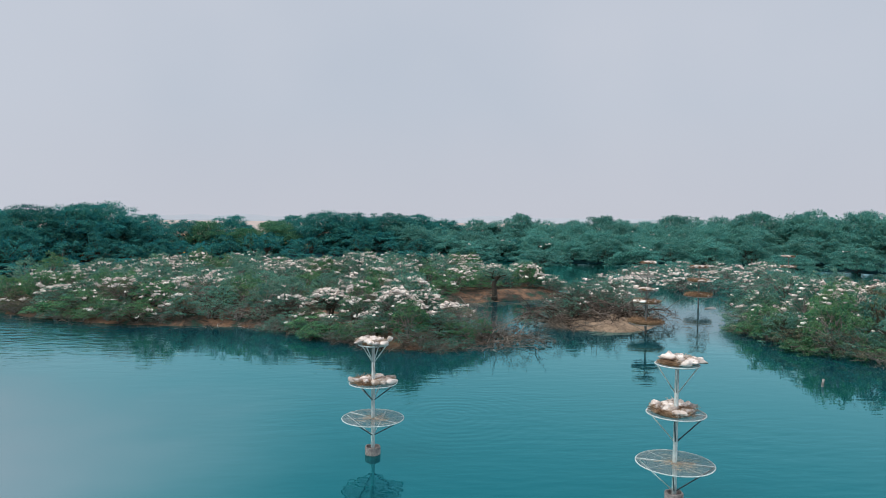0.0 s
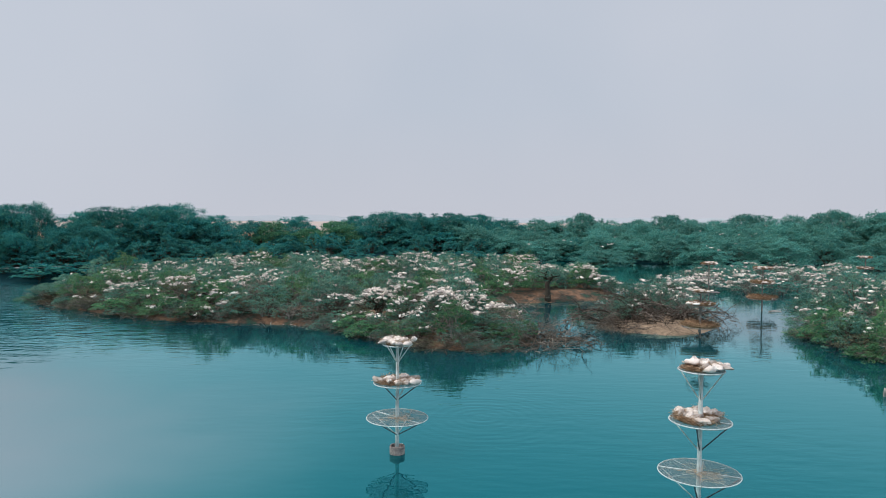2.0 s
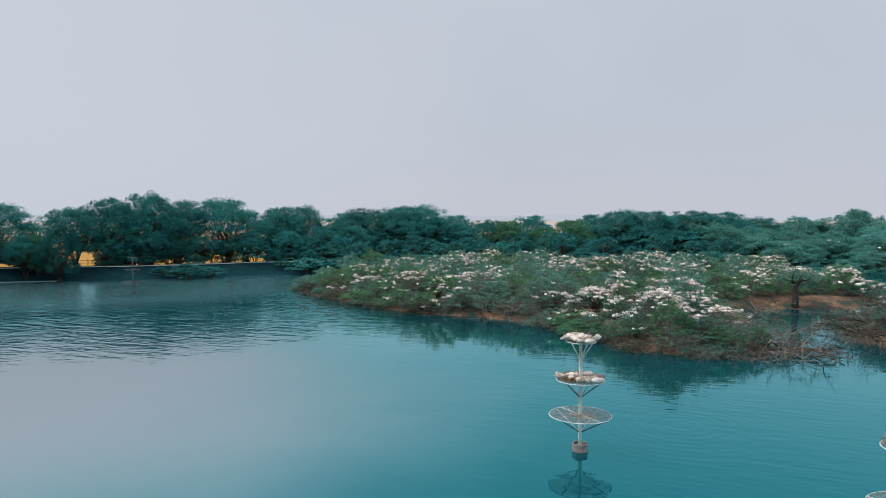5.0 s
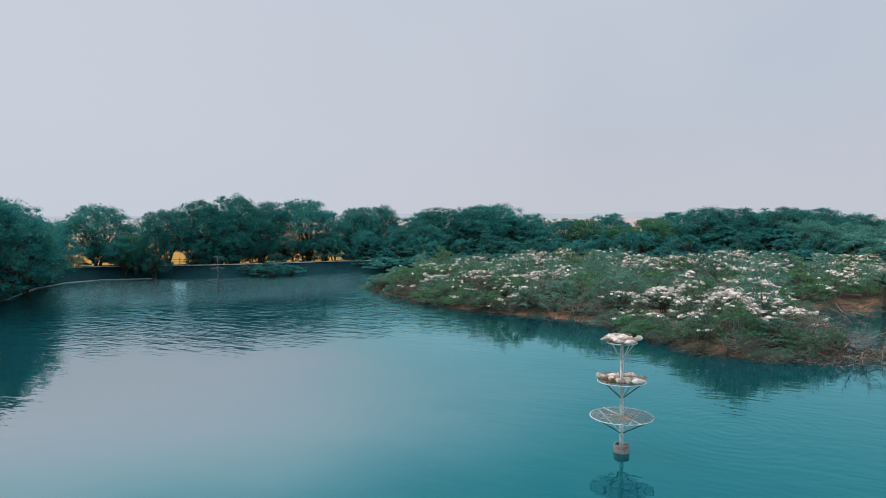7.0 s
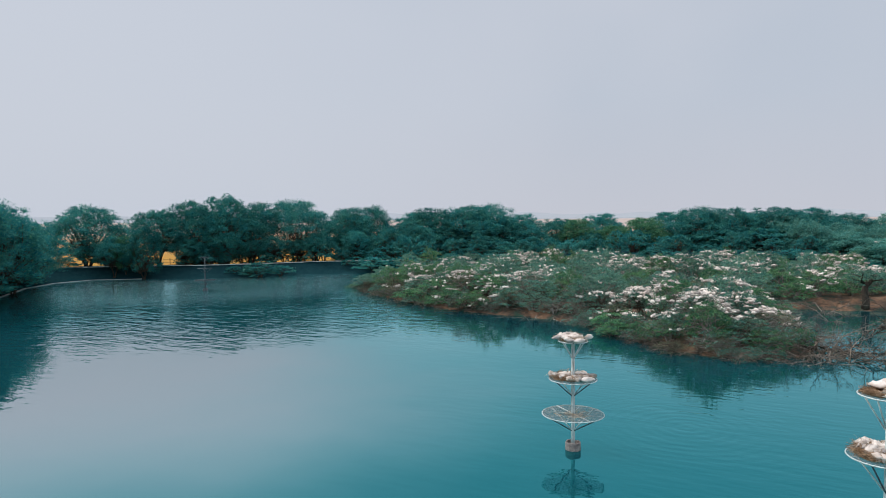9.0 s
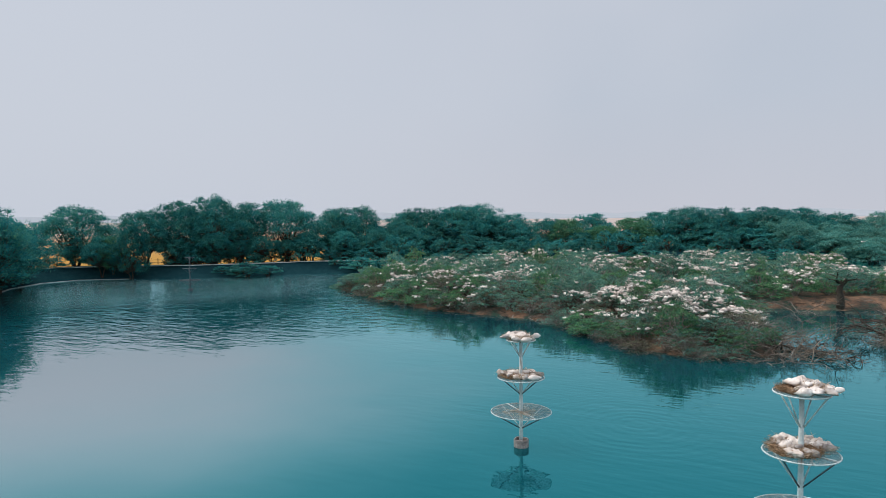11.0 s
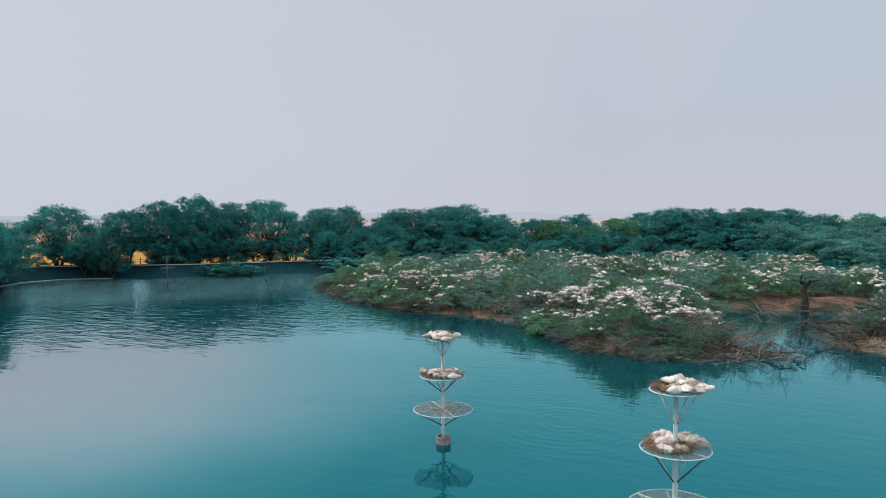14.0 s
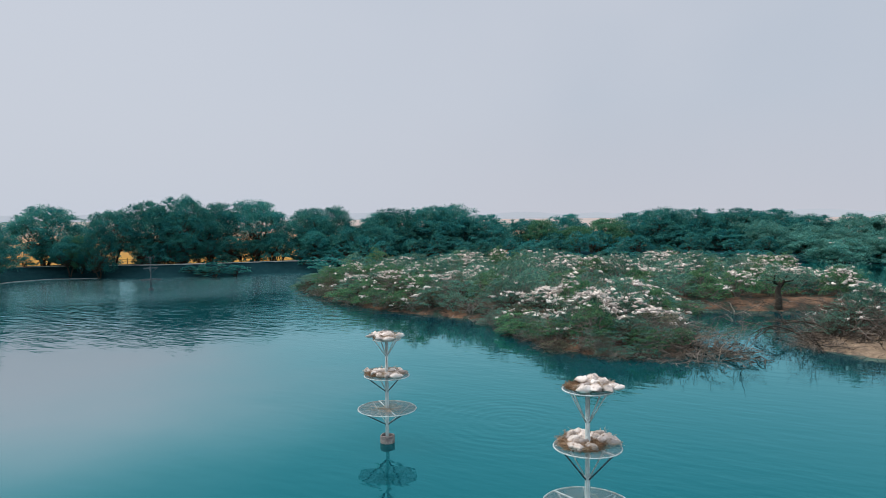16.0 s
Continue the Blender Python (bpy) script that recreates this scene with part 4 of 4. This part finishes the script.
          (-27, 80, 1.0, 0), (-14, 76, 1.0, 0), (-6, 67, 1.0, 0), (-36, 82, 0.9, 0), (-43, 86, 0.9, 0)]
SNAGS += [(21.6, 77.8, 1.3, 6), (26.2, 78.2, 1.35, 6), (18.8, 76.4, 1.1, 6), (10.2, 66.4, 1.0, 6), (29, 77.6, 1.1, 6), (20.8, 75.6, 1.0, 2), (24.4, 78.6, 1.15, 4), (28.4, 79.6, 1.1, 2), (19.2, 79.6, 0.95, 4), (7.8, 63.4, 0.8, 5), (11.0, 62.2, 0.8, 5), (7.4, 63.0, 0.75, 2), (9.6, 64.4, 0.85, 2), (9.0, 67.0, 0.85, 4), (11.6, 65.4, 0.7, 2), (6.8, 66.4, 0.8, 2), (8.2, 70, 0.8, 2), (12, 99.5, 0.5, 3), (20, 101.2, 0.5, 3), (25, 102.6, 0.5, 3), (12.6, 64.2, 0.75, 3), (6.6, 60.0, 0.7, 3), (14.6, 68.5, 0.7, 3), (17.2, 72.6, 0.7, 3)]
for i, (x, y, s, kind) in enumerate(WRACK + SNAGS):
    me = (BRUSH[i % 2], DEAD[i % 2], TREEDEAD[0], TREEDEAD[1], TREEDEAD[2], TREEDEAD[3], TREEDEAD[4])[kind]
    g = max([island_height(p, t, x, y) for p, t in zip(ISLANDS, (1.2, 0.7, -0.12, -0.2))] + [-0.3])
    e = hull("dead_bush" if kind < 2 else "fallen_branch" if kind == 3 else "dead_tree", x, y, max(g, -0.15), 47 * i, s)
    part("branch", me, e)
    tagged(e, ("tangle of brown leafless brushwood at the water's edge", "pale bleached bare branches lying on the shore",
               "leafless grey thorn tree with arching limbs", "dark dead branch spreading low over the water", "dark leafless tree with long arching limbs", "brown leafless tree fanning out over the water", "dark spreading leafless tree with crooked arching limbs")[kind],
           ("dead bush", "dead bush", "dead tree", "branch", "dead tree", "dead tree", "dead tree")[kind], "dead wood")

# a thick trunk on the cut bank behind the inner pool
t = Soup()
t.tube([(0, 0, -0.6), (0.1, 0, 0.8), (-0.1, 0, 2.0), (0.15, 0, 3.2)], [0.55, 0.42, 0.38, 0.3], 9)
for k in range(7):
    a = k * 0.9
    limb(t, (0.1, 0, 2.4 + 0.1 * k), (1.9 * math.cos(a), 1.9 * math.sin(a), 4.0 + 0.3 * (k % 3)), 0.14, 0.03, 5)
tk = hull("old_tree", 15.6, 99.2, 0.5)
part("trunk", t.mesh("trunk", M_BARK, True), tk)
part("crown", THORN[1][1], tk).matrix_basis = pose(0, 0.6, 2.6) @ Matrix.Diagonal((0.9, 0.9, 0.5, 1))
tagged(tk, "gnarled thick-trunked thorn tree on the cut bank", "tree")

# ---- nesting towers ----
def tower_parts(levels, bar, drop, steel):
    """levels: rows of height, ring radius, empty or not. bar: heading of the long cross bar."""
    out = []
    pole = Soup()
    top = levels[-1][0]
    pole.tube([(0, 0, -1.5), (0, 0, 1.2), (0, 0, top)], [0.11, 0.105, 0.085], 14)
    out.append(("pole", pole.mesh("pole", steel, True), "pale steel pole streaked with droppings"))
    for z, r, n in levels:
        s = Soup()
        s.loop(r, z, 0.028)
        out.append(("platform_ring", s.mesh("platform_ring", steel, True), ""))
        s = Soup()
        s.tube([(-r * math.cos(bar), -r * math.sin(bar), z), (r * math.cos(bar), r * math.sin(bar), z)], [0.04, 0.04], 8)
        out.append(("cross_bar", s.mesh("cross_bar", steel, True), ""))
        for k in range(6):
            a = bar + math.pi * (k + 1 + (k >= 3)) / 4
            s = Soup()
            s.tube([(0.08 * math.cos(a), 0.08 * math.sin(a), z), (r * math.cos(a), r * math.sin(a), z)], [0.014, 0.014], 6)
            out.append(("spoke", s.mesh("spoke", steel, True), ""))
        s = Soup()
        step = 0.06
        m = int(r / step)
        for k in range(-m, m + 1):
            q = math.sqrt(max(0, r * r - (k * step) ** 2))
            s.box((k * step, 0, z + 0.018), (0.0026, q, 0.003))
            s.box((0, k * step, z + 0.026), (q, 0.0026, 0.003))
        out.append(("wire_mesh", s.mesh("wire_mesh", steel if steel == M_STEEL_SHADED else M_WIRE), "rusty wire mesh floor"))
        for k in range(4):
            a = radians(-28) + k * math.pi / 2
            s = Soup()
            s.tube([(0.95 * r * math.cos(a), 0.95 * r * math.sin(a), z - 0.03), (0.09 * math.cos(a), 0.09 * math.sin(a), z - drop)], [0.03, 0.03], 8)
            dark = math.sin(a) < 0 and z < 5
            out.append(("brace", s.mesh("brace", M_STEEL_SHADED if dark else steel, True), "steel brace coloured dark for the shade on its underside" if dark else ""))
    if steel == M_STEEL_BROWN:
        return out
    s = Soup()
    n = 28
    vs = []
    for r, z in ((0.40, -1.2), (0.41, 0.38), (0.385, 0.42), (0.32, 0.42), (0.31, 0.38), (0.31, 0.1), (0.0, 0.1)):
        for i in range(n):
            a = 2 * math.pi * i / n
            vs.append((r * math.cos(a), r * math.sin(a), z + (0.02 * math.sin(3 * a) if z > 0.3 else 0)))
    fs = [(j * n + i, j * n + (i + 1) % n, (j + 1) * n + (i + 1) % n, (j + 1) * n + i) for j in range(6) for i in range(n)]
    s.add(vs, fs)
    out.append(("concrete_base", s.mesh("concrete_base", steel if steel == M_STEEL_SHADED else M_CONCRETE, True), "stained concrete pipe ring standing in the water"))
    return out


def tower(x, y, levels, bar, drop, label):
    e = hull("nesting_tower", x, y, 0)
    for nm, me, lab in tower_parts(levels, radians(bar), drop, M_STEEL_SHADED if "weathered" in label else M_STEEL_BROWN if "rusty" in label else M_STEEL):
        if nm == "platform_ring":
            ring = part(nm, me, e, lab)
        else:
            part(nm, me, ring if nm in ("cross_bar", "spoke", "wire_mesh") else e, lab)
    return tagged(e, label, "nesting tower", "nesting towers")


TOWERS = [(-3.85, 32.0, [(1.94, 1.64, 0), (3.83, 1.26, 1), (5.88, 0.78, 1)], -42, 0.9, "pale steel nesting tower with three round platforms on a concrete base"),
          (9.52, 24.67, [(1.75, 1.70, 0), (4.0, 1.28, 1), (6.2, 0.95, 1)], -25, 1.25, "pale steel nesting tower with three round platforms over open water"),
          (-84.1, 83.5, [(1.9, 1.8, 0), (3.95, 1.2, 0), (5.9, 0.8, 0)], 20, 0.9, "weathered empty nesting tower far off near the bund, coloured dark for shade"),
          (44.1, 89.9, [(1.75, 1.9, 1), (3.9, 1.5, 1), (5.9, 1.2, 1)], 40, 0.9, "rusty nesting tower with twig-heaped platforms near the flat island"),
          (26.8, 68.2, [(1.2, 1.9, 2), (3.5, 1.4, 1), (4.9, 0.9, 1)], 10, 0.9, "rusty nesting tower standing in front of the mud islet"),
          (39.9, 98.1, [(1.8, 1.6, 0), (4.0, 1.3, 0), (6.0, 1.1, 1)], 0, 0.9, "rusty nesting tower with bare rings and one heaped top"),
          (77.0, 118.5, [(1.8, 1.6, 0), (4.0, 1.3, 1), (6.0, 1.1, 1)], 0, 0.9, "distant rusty nesting tower with twig-heaped platforms")]
for t in TOWERS:
    tower(*t)


# ---- straw nests, and pale mounds added in place of perched white birds ----
def nest_mesh(R, H, sticks, bowl, mat, seed, thick=0.03):
    """A bowl of packed matter under a wild rim of sticks."""
    r = np.random.default_rng(seed)
    s = Soup()
    n = 12 if sticks > 20 else 8
    prof = ((0.85, 0.0), (0.98, 0.4), (0.88, 0.8), (0.70, 0.85), (0.45, 0.6), (0.0, 0.5))
    vs = []
    for q, z in prof:
        for i in range(n):
            a = 2 * math.pi * i / n
            k = 1 + 0.07 * r.normal()
            vs.append((R * q * k * math.cos(a), R * q * k * math.sin(a), H * z * (1 + 0.12 * r.normal())))
    s.add(vs, [(j * n + i, j * n + (i + 1) % n, (j + 1) * n + (i + 1) % n, (j + 1) * n + i) for j in range(len(prof) - 1) for i in range(n)])
    cut = len(s.f)
    for _ in range(sticks):
        a, q, z = r.random() * 6.283, R * (0.3 + 0.75 * math.sqrt(r.random())), H * (0.35 + 0.8 * r.random())
        d = a + math.pi / 2 + r.normal() * 0.8
        ln = min(0.42, R) * (0.5 + 0.6 * r.random())
        c = np.array((q * math.cos(a), q * math.sin(a), z))
        v = np.array((math.cos(d), math.sin(d), 0.35 * r.normal())) * ln * 0.5
        s.tube([tuple(c - v), tuple(c + v)], [thick, thick * 0.5], 3, False)
    me = s.mesh("twig_nest", bowl)
    me.materials.append(mat)
    me.polygons.foreach_set("material_index", [0] * cut + [1] * (len(s.f) - cut))
    me.polygons.foreach_set("use_smooth", [True] * len(s.f))
    return me


def heap_mesh(seed, lumps=2, seg=6, sticks=4, thick=0.03, loose=None):
    """Long tapering pale mounds standing in for white birds, with loose ends standing out."""
    r = np.random.default_rng(seed)
    s = Soup()
    fine = seg > 8
    rows = ((0.6, -0.1), (0.95, 0.15), (1.0, 0.4), (0.86, 0.68), (0.62, 0.9), (0.32, 1.0), (0.0, 1.0)) if fine else ((0.5, -0.1), (1.0, 0.3), (0.74, 0.85), (0.0, 0.95))
    for k in range(lumps):
        cx, cy, rx = 0.22 * r.normal(), 0.22 * r.normal(), (0.24 if fine else 0.28) + 0.12 * r.random()
        ry, h = rx * (0.40 + 0.25 * r.random()), (0.12 if fine else 0.13) + (0.10 if fine else 0.15) * r.random()
        turn, lean = r.random() * 6.28, 0.3 * r.normal()
        vs = []
        for q, z in rows:
            for i in range(seg):
                a = 2 * math.pi * i / seg
                u, v = rx * q * math.cos(a) * (1 + (0.2 if fine else 0.12) * r.normal()), ry * q * math.sin(a) * (1 + (0.2 if fine else 0.12) * r.normal())
                v *= 1 - 0.55 * math.cos(a) * q
                up = h * z * (1 + 0.14 * r.normal()) * (1 + lean * u / rx)
                vs.append((cx + u * math.cos(turn) - v * math.sin(turn), cy + u * math.sin(turn) + v * math.cos(turn), up + 0.04 * k))
        s.add(vs, [(j * seg + i, j * seg + (i + 1) % seg, (j + 1) * seg + (i + 1) % seg, (j + 1) * seg + i) for j in range(len(rows) - 1) for i in range(seg)])
    cut = len(s.f)
    for _ in range(sticks):
        a, q = r.random() * 6.283, 0.38 * math.sqrt(r.random())
        c, d = np.array((q * math.cos(a), q * math.sin(a), 0.06 + 0.14 * r.random())), np.array((r.normal(), r.normal(), 0.6 * r.normal())) * (0.10 if fine else 0.2)
        s.tube([tuple(c - d), tuple(c + d)], [thick, thick * 0.4], 3, False)
    me = s.mesh("twig_nest", M_MOUND_PALE)
    me.materials.append(loose or M_OFF_WHITE)
    me.polygons.foreach_set("material_index", [0] * cut + [1] * (len(s.f) - cut))
    me.polygons.foreach_set("use_smooth", [True] * len(s.f))
    return me


MOUNDS = [heap_mesh(20 + k, 1, 7, 4) for k in range(4)]
FINE = [heap_mesh(60 + k, 3, 14, 90, 0.007, M_STRAW_PALE) for k in range(4)]
STRAW = [nest_mesh(0.75, 0.16, 700, M_STRAW, M_STRAW, 40 + k, 0.009) for k in range(3)]
LOOSE = Soup()     # the mounds past the first three hundred, joined
made = [0]


def nest(x, y, z, s, pale, rz, label, group):
    me = (FINE if pale and group == "tower nests" else MOUNDS if pale else STRAW)[int(abs(x * 13 + y * 7)) % (4 if pale else 3)]
    made[0] += 1
    m4 = pose(x, y, z, 0, 0, rz) @ Matrix.Diagonal((s, s, s, 1))
    if made[0] > 295:
        co = np.empty(len(me.vertices) * 3)
        me.vertices.foreach_get("co", co)
        a = np.array(m4)
        LOOSE.add(co.reshape(-1, 3) @ a[:3, :3].T + a[:3, 3], [tuple(p.vertices) for p in me.polygons])
        return
    ob = new("twig_nest", me)
    ob.matrix_basis = m4
    tagged(ob, label, "nest", group)


nr = random.Random(11)
for tx, ty, levels, bar, drop, _ in TOWERS:
    for z, r, filled in levels:
        if filled:
            k = 0.68 if ty < 40 else 0.94
            nest(tx - (0.95 - k) * 0.6 * r, ty - (0.95 - k) * 0.3 * r, z + 0.03, r * k / 0.75, False, nr.uniform(0, 360), "flat heap of brown straw and twigs on the tower platform", "tower nests")
            for k in range(0 if filled > 1 else 5 if r < 1 else 7 if ty < 40 else 10):
                a = nr.uniform(0, 6.28)
                q = r * nr.uniform(0.45, 0.75)
                nest(tx + q * math.cos(a), ty + q * math.sin(a), z + 0.09, nr.uniform(0.9, 1.25), True, nr.uniform(0, 360), "pale mound on the tower platform, standing in for perched white birds", "tower nests")


scatter = Soup()
sr = np.random.default_rng(8)
for _ in range(170):
    c = np.array((*(0.42 * sr.normal(size=2)), 0.012 + 0.02 * sr.random()))
    d = np.array((*sr.normal(size=2), 0.05 * sr.normal())) * 0.10
    scatter.tube([tuple(c - d), tuple(c + d)], [0.008, 0.005], 3, False)
straw_me = scatter.mesh("straw", M_STRAW_PALE)
for tx, ty, levels, bar, drop, _ in TOWERS[:2]:
    ob = new("straw_litter", straw_me)
    ob.matrix_basis = pose(tx + 0.15, ty - 0.25, levels[0][0] + 0.026, 0, 0, 40 * tx)
    tagged(ob, "loose pale straw strewn over the wire mesh platform", "straw", "straw litter")


def canopy_top(x, y):
    best = None
    for cx, cy, g, r, h in CANOPY:
        q = math.hypot(x - cx, y - cy) / r
        if q < 0.95:
            z = g + h * 0.94 * math.sqrt(max(0.03, 1 - 0.93 * q ** 2.4))
            best = z if best is None else max(best, z)
    return best


COLONY = [(-47, 97, 2, 6), (-44.6, 87.5, 1.8, 6), (-43.8, 90, 2, 6), (-46, 105, 2.5, 6), (-34.2, 83, 2, 8), (-28.7, 79, 1.5, 4), (-40, 115, 3, 10), (-36, 117, 3, 8), (-33, 127, 3, 12),
          (-31, 90, 2.2, 9), (-28, 94.4, 2, 11), (-23, 91, 2, 9), (-22, 118, 2.5, 7), (-17, 113, 2.5, 8), (-18, 126, 3, 8), (-9, 107, 2.5, 8), (-5, 131, 3, 14), (-7, 137, 3, 9), (1, 107, 2.5, 8),
          (1.5, 124, 2.5, 8), (8, 121, 2.5, 9), (14, 126, 3, 12), (20, 119, 3, 10), (24, 130, 3.5, 12), (13, 135, 3, 7), (11.5, 101, 1.5, 4), (16, 110, 2, 6), (24, 106, 2, 5),
          (-8.5, 75.5, 1.6, 12), (-10, 76.7, 1.6, 8), (-7, 72, 1.5, 8), (-1.4, 68, 1.5, 12), (1, 66, 1.5, 7), (3.2, 74, 1.6, 11), (3.3, 80.6, 1.5, 5), (4, 67.6, 1.2, 5), (-4, 65.5, 0.8, 2)]
FLOCK = [(53, 80, 4, 9), (57, 78, 4, 9), (45, 64, 3, 9), (50, 69, 3, 9), (58, 73, 4, 9), (50, 63, 3, 9), (46, 66, 2.5, 6), (45, 70, 3, 6),
         (40, 118, 4, 10), (48, 122, 5, 12), (44, 114, 3, 8), (52, 116, 4, 12), (60, 118, 5, 12), (69, 124, 5, 12), (76, 128, 5, 10), (35, 103, 3, 5), (33, 92, 3, 3), (21, 81, 2.5, 2), (26, 83, 2, 3)]
for cx, cy, spread, count in COLONY + FLOCK:
    for k in range(int(count * (12.5 if cy > 100 and cx < 34 else 7 if cx > 36 and cy < 90 else 8.5))):
        w = 0.85 if k % 3 else 1.7
        x, y = cx + nr.gauss(0, spread * w), cy + nr.gauss(0, spread * w)
        z = canopy_top(x, y)
        if z:
            nest(x, y, z + 0.06, nr.uniform(0.65, 1.2) * (1.25 if cy > 100 else 1.0), True, nr.uniform(0, 360), "pale mound on a thorn bush crown, standing in for perched white birds", "bush nests")


for x, y, d in mass:
    if y < 215 and x > 30:
        for k in range(nr.choice((0, 0, 1, 2, 3))):
            nest(x + nr.uniform(-4, 4), y + nr.uniform(-4, 2), 4.9 + 3.2 * min(1, max(0, d) / 25) + nr.uniform(-0.4, 1.0), nr.uniform(1.0, 1.6), True, 0, "", "")
tagged(new("nest_colony", LOOSE.mesh("nest_colony", M_OFF_WHITE, True)), "countless pale mounds over the bush crowns, standing in for perched white birds", "nests", "", "stuff")


# ---- bund furniture ----
WALL = [(-131, 84), (-127, 91), (-117, 99), (-106.5, 104.5), (-99, 112), (-88, 125), (-75, 134)]
for (ax, ay), (bx, by) in zip(WALL, WALL[1:]):
    s = Soup()
    L, a = math.hypot(bx - ax, by - ay), math.atan2(by - ay, bx - ax)
    s.box(((ax + bx) / 2, (ay + by) / 2, 2.50), (L / 2 + 0.05, 0.10, 0.07), a)
    s.box(((ax + bx) / 2, (ay + by) / 2, 2.59), (L / 2 + 0.05, 0.13, 0.02), a)
    tagged(new("parapet", s.mesh("parapet", M_PARAPET)), "low whitewashed parapet along the bund top", "parapet", "", "structure")
EDGE = [(-104, 58.8), (-108, 62.3), (-113, 67.5), (-118.6, 73.2), (-123.2, 82), (-122.4, 89.6), (-114.8, 95.4)]
for (ax, ay), (bx, by) in zip(EDGE, EDGE[1:]):
    s = Soup()
    s.box(((ax + bx) / 2, (ay + by) / 2, 0.0), (math.hypot(bx - ax, by - ay) / 2 + 0.1, 0.22, 0.10), math.atan2(by - ay, bx - ax))
    tagged(new("kerb", s.mesh("kerb", M_KERB)), "pale stone edging at the waterline", "kerb", "", "structure")

# far tree line beyond the fields; pale colour and glow stand in for haze
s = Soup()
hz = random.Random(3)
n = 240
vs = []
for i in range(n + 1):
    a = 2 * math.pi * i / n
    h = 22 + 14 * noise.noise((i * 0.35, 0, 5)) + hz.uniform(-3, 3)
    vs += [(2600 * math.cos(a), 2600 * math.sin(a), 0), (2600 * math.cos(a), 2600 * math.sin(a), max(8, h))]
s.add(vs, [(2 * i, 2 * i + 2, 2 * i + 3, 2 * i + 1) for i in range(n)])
m, n_, l_, b_ = material("haze_glow", 1.0, 0.0)
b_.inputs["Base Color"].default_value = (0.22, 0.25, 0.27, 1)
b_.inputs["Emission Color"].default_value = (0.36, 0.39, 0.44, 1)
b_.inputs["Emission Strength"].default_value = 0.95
tagged(new("backdrop", s.mesh("backdrop", m)), "far tree line beyond the fields, paled and glowing for haze", "distance", "", "structure")

# a shed with a pale blue roof far out in the fields
sh = hull("shed", -82, 592, 0.9, 8)
st = Soup()
for x, y, hx, hy in ((0, -4, 8, 0.12), (0, 4, 8, 0.12), (-7.88, 0, 0.12, 3.88), (7.88, 0, 0.12, 3.88)):
    st.box((x, y, 2.2), (hx, hy, 2.2))
part("wall", st.mesh("wall", M_PARAPET), sh)
st = Soup()
st.add([(-8.5, -4.8, 4.3), (8.5, -4.8, 4.3), (8.5, 0, 6.6), (-8.5, 0, 6.6), (-8.5, 4.8, 4.3), (8.5, 4.8, 4.3),
        (-8.5, -4.8, 4.15), (8.5, -4.8, 4.15), (8.5, 0, 6.45), (-8.5, 0, 6.45), (-8.5, 4.8, 4.15), (8.5, 4.8, 4.15)],
       [(0, 1, 2, 3), (3, 2, 5, 4), (7, 6, 9, 8), (8, 9, 10, 11), (0, 6, 7, 1), (4, 5, 11, 10), (0, 3, 9, 6), (3, 4, 10, 9), (1, 7, 8, 2), (2, 8, 11, 5)])
part("roof", st.mesh("roof", mottled("painted_roof_sheet", (0.38, 0.56, 0.66), (0.52, 0.68, 0.76), 0.4, 0.5)), sh, "pale blue sheet metal roof")
tagged(sh, "small whitewashed shed with a pale blue roof in the fields", "shed")

# a pale stake in the shallows and a floating log
st = Soup()
st.tube([(0, 0, -0.8), (0.03, 0.02, 0.2), (0.1, 0.03, 0.62)], [0.09, 0.085, 0.08], 8)
ob = new("stake", st.mesh("stake", M_TWIG, True))
ob.matrix_basis = pose(30.6, 44.0, 0)
tagged(ob, "pale leaning wooden stake standing in the water", "stake")
st = Soup()
st.tube([(-0.9, 0, 0), (-0.2, 0.04, 0.03), (0.9, 0, 0)], [0.14, 0.16, 0.12], 8)
ob = new("log", st.mesh("log", M_OFF_WHITE, True))
ob.matrix_basis = pose(45.6, 89.2, 0.03, 0, 0, 10)
tagged(ob, "pale bleached log floating beside a nesting tower", "log")

# post-and-rail fence past the parapet, at the gap in the trees
FENCE = [(-124, 97.5), (-117.5, 102.5), (-109.5, 107), (-103, 113)]
fe = hull("fence", FENCE[0][0], FENCE[0][1], 0)
for (ax, ay), (bx, by) in zip(FENCE, FENCE[1:]):
    L = math.hypot(bx - ax, by - ay)
    n = int(L / 2.2)
    for k in range(n):
        x, y = ax + (bx - ax) * k / n, ay + (by - ay) * k / n
        st = Soup()
        st.box((x - FENCE[0][0], y - FENCE[0][1], ground_height(x, y)[0] + 0.6), (0.06, 0.06, 0.8), 0.4)
        part("post", st.mesh("post", M_FENCE), fe)
    for h in (0.55, 1.1):
        st = Soup()
        st.tube([(ax - FENCE[0][0], ay - FENCE[0][1], ground_height(ax, ay)[0] + h), (bx - FENCE[0][0], by - FENCE[0][1], ground_height(bx, by)[0] + h)], [0.035, 0.035], 5)
        part("rail", st.mesh("rail", M_FENCE), fe)
tagged(fe, "weathered post-and-rail fence before the yellow crop field", "fence")
e = hull("bare_tree", -121, 96.5, ground_height(-121, 96.5)[0], 40, 1.0)
e.scale = (1.0, 1.0, 1.25)
part("branch", bare_mesh(3.6, 4.2, 6, M_TWIG, 6, 5, 0.12, 1.5), e)
tagged(e, "thin leafless tree with pale twigs on the bund", "tree", "bank trees")
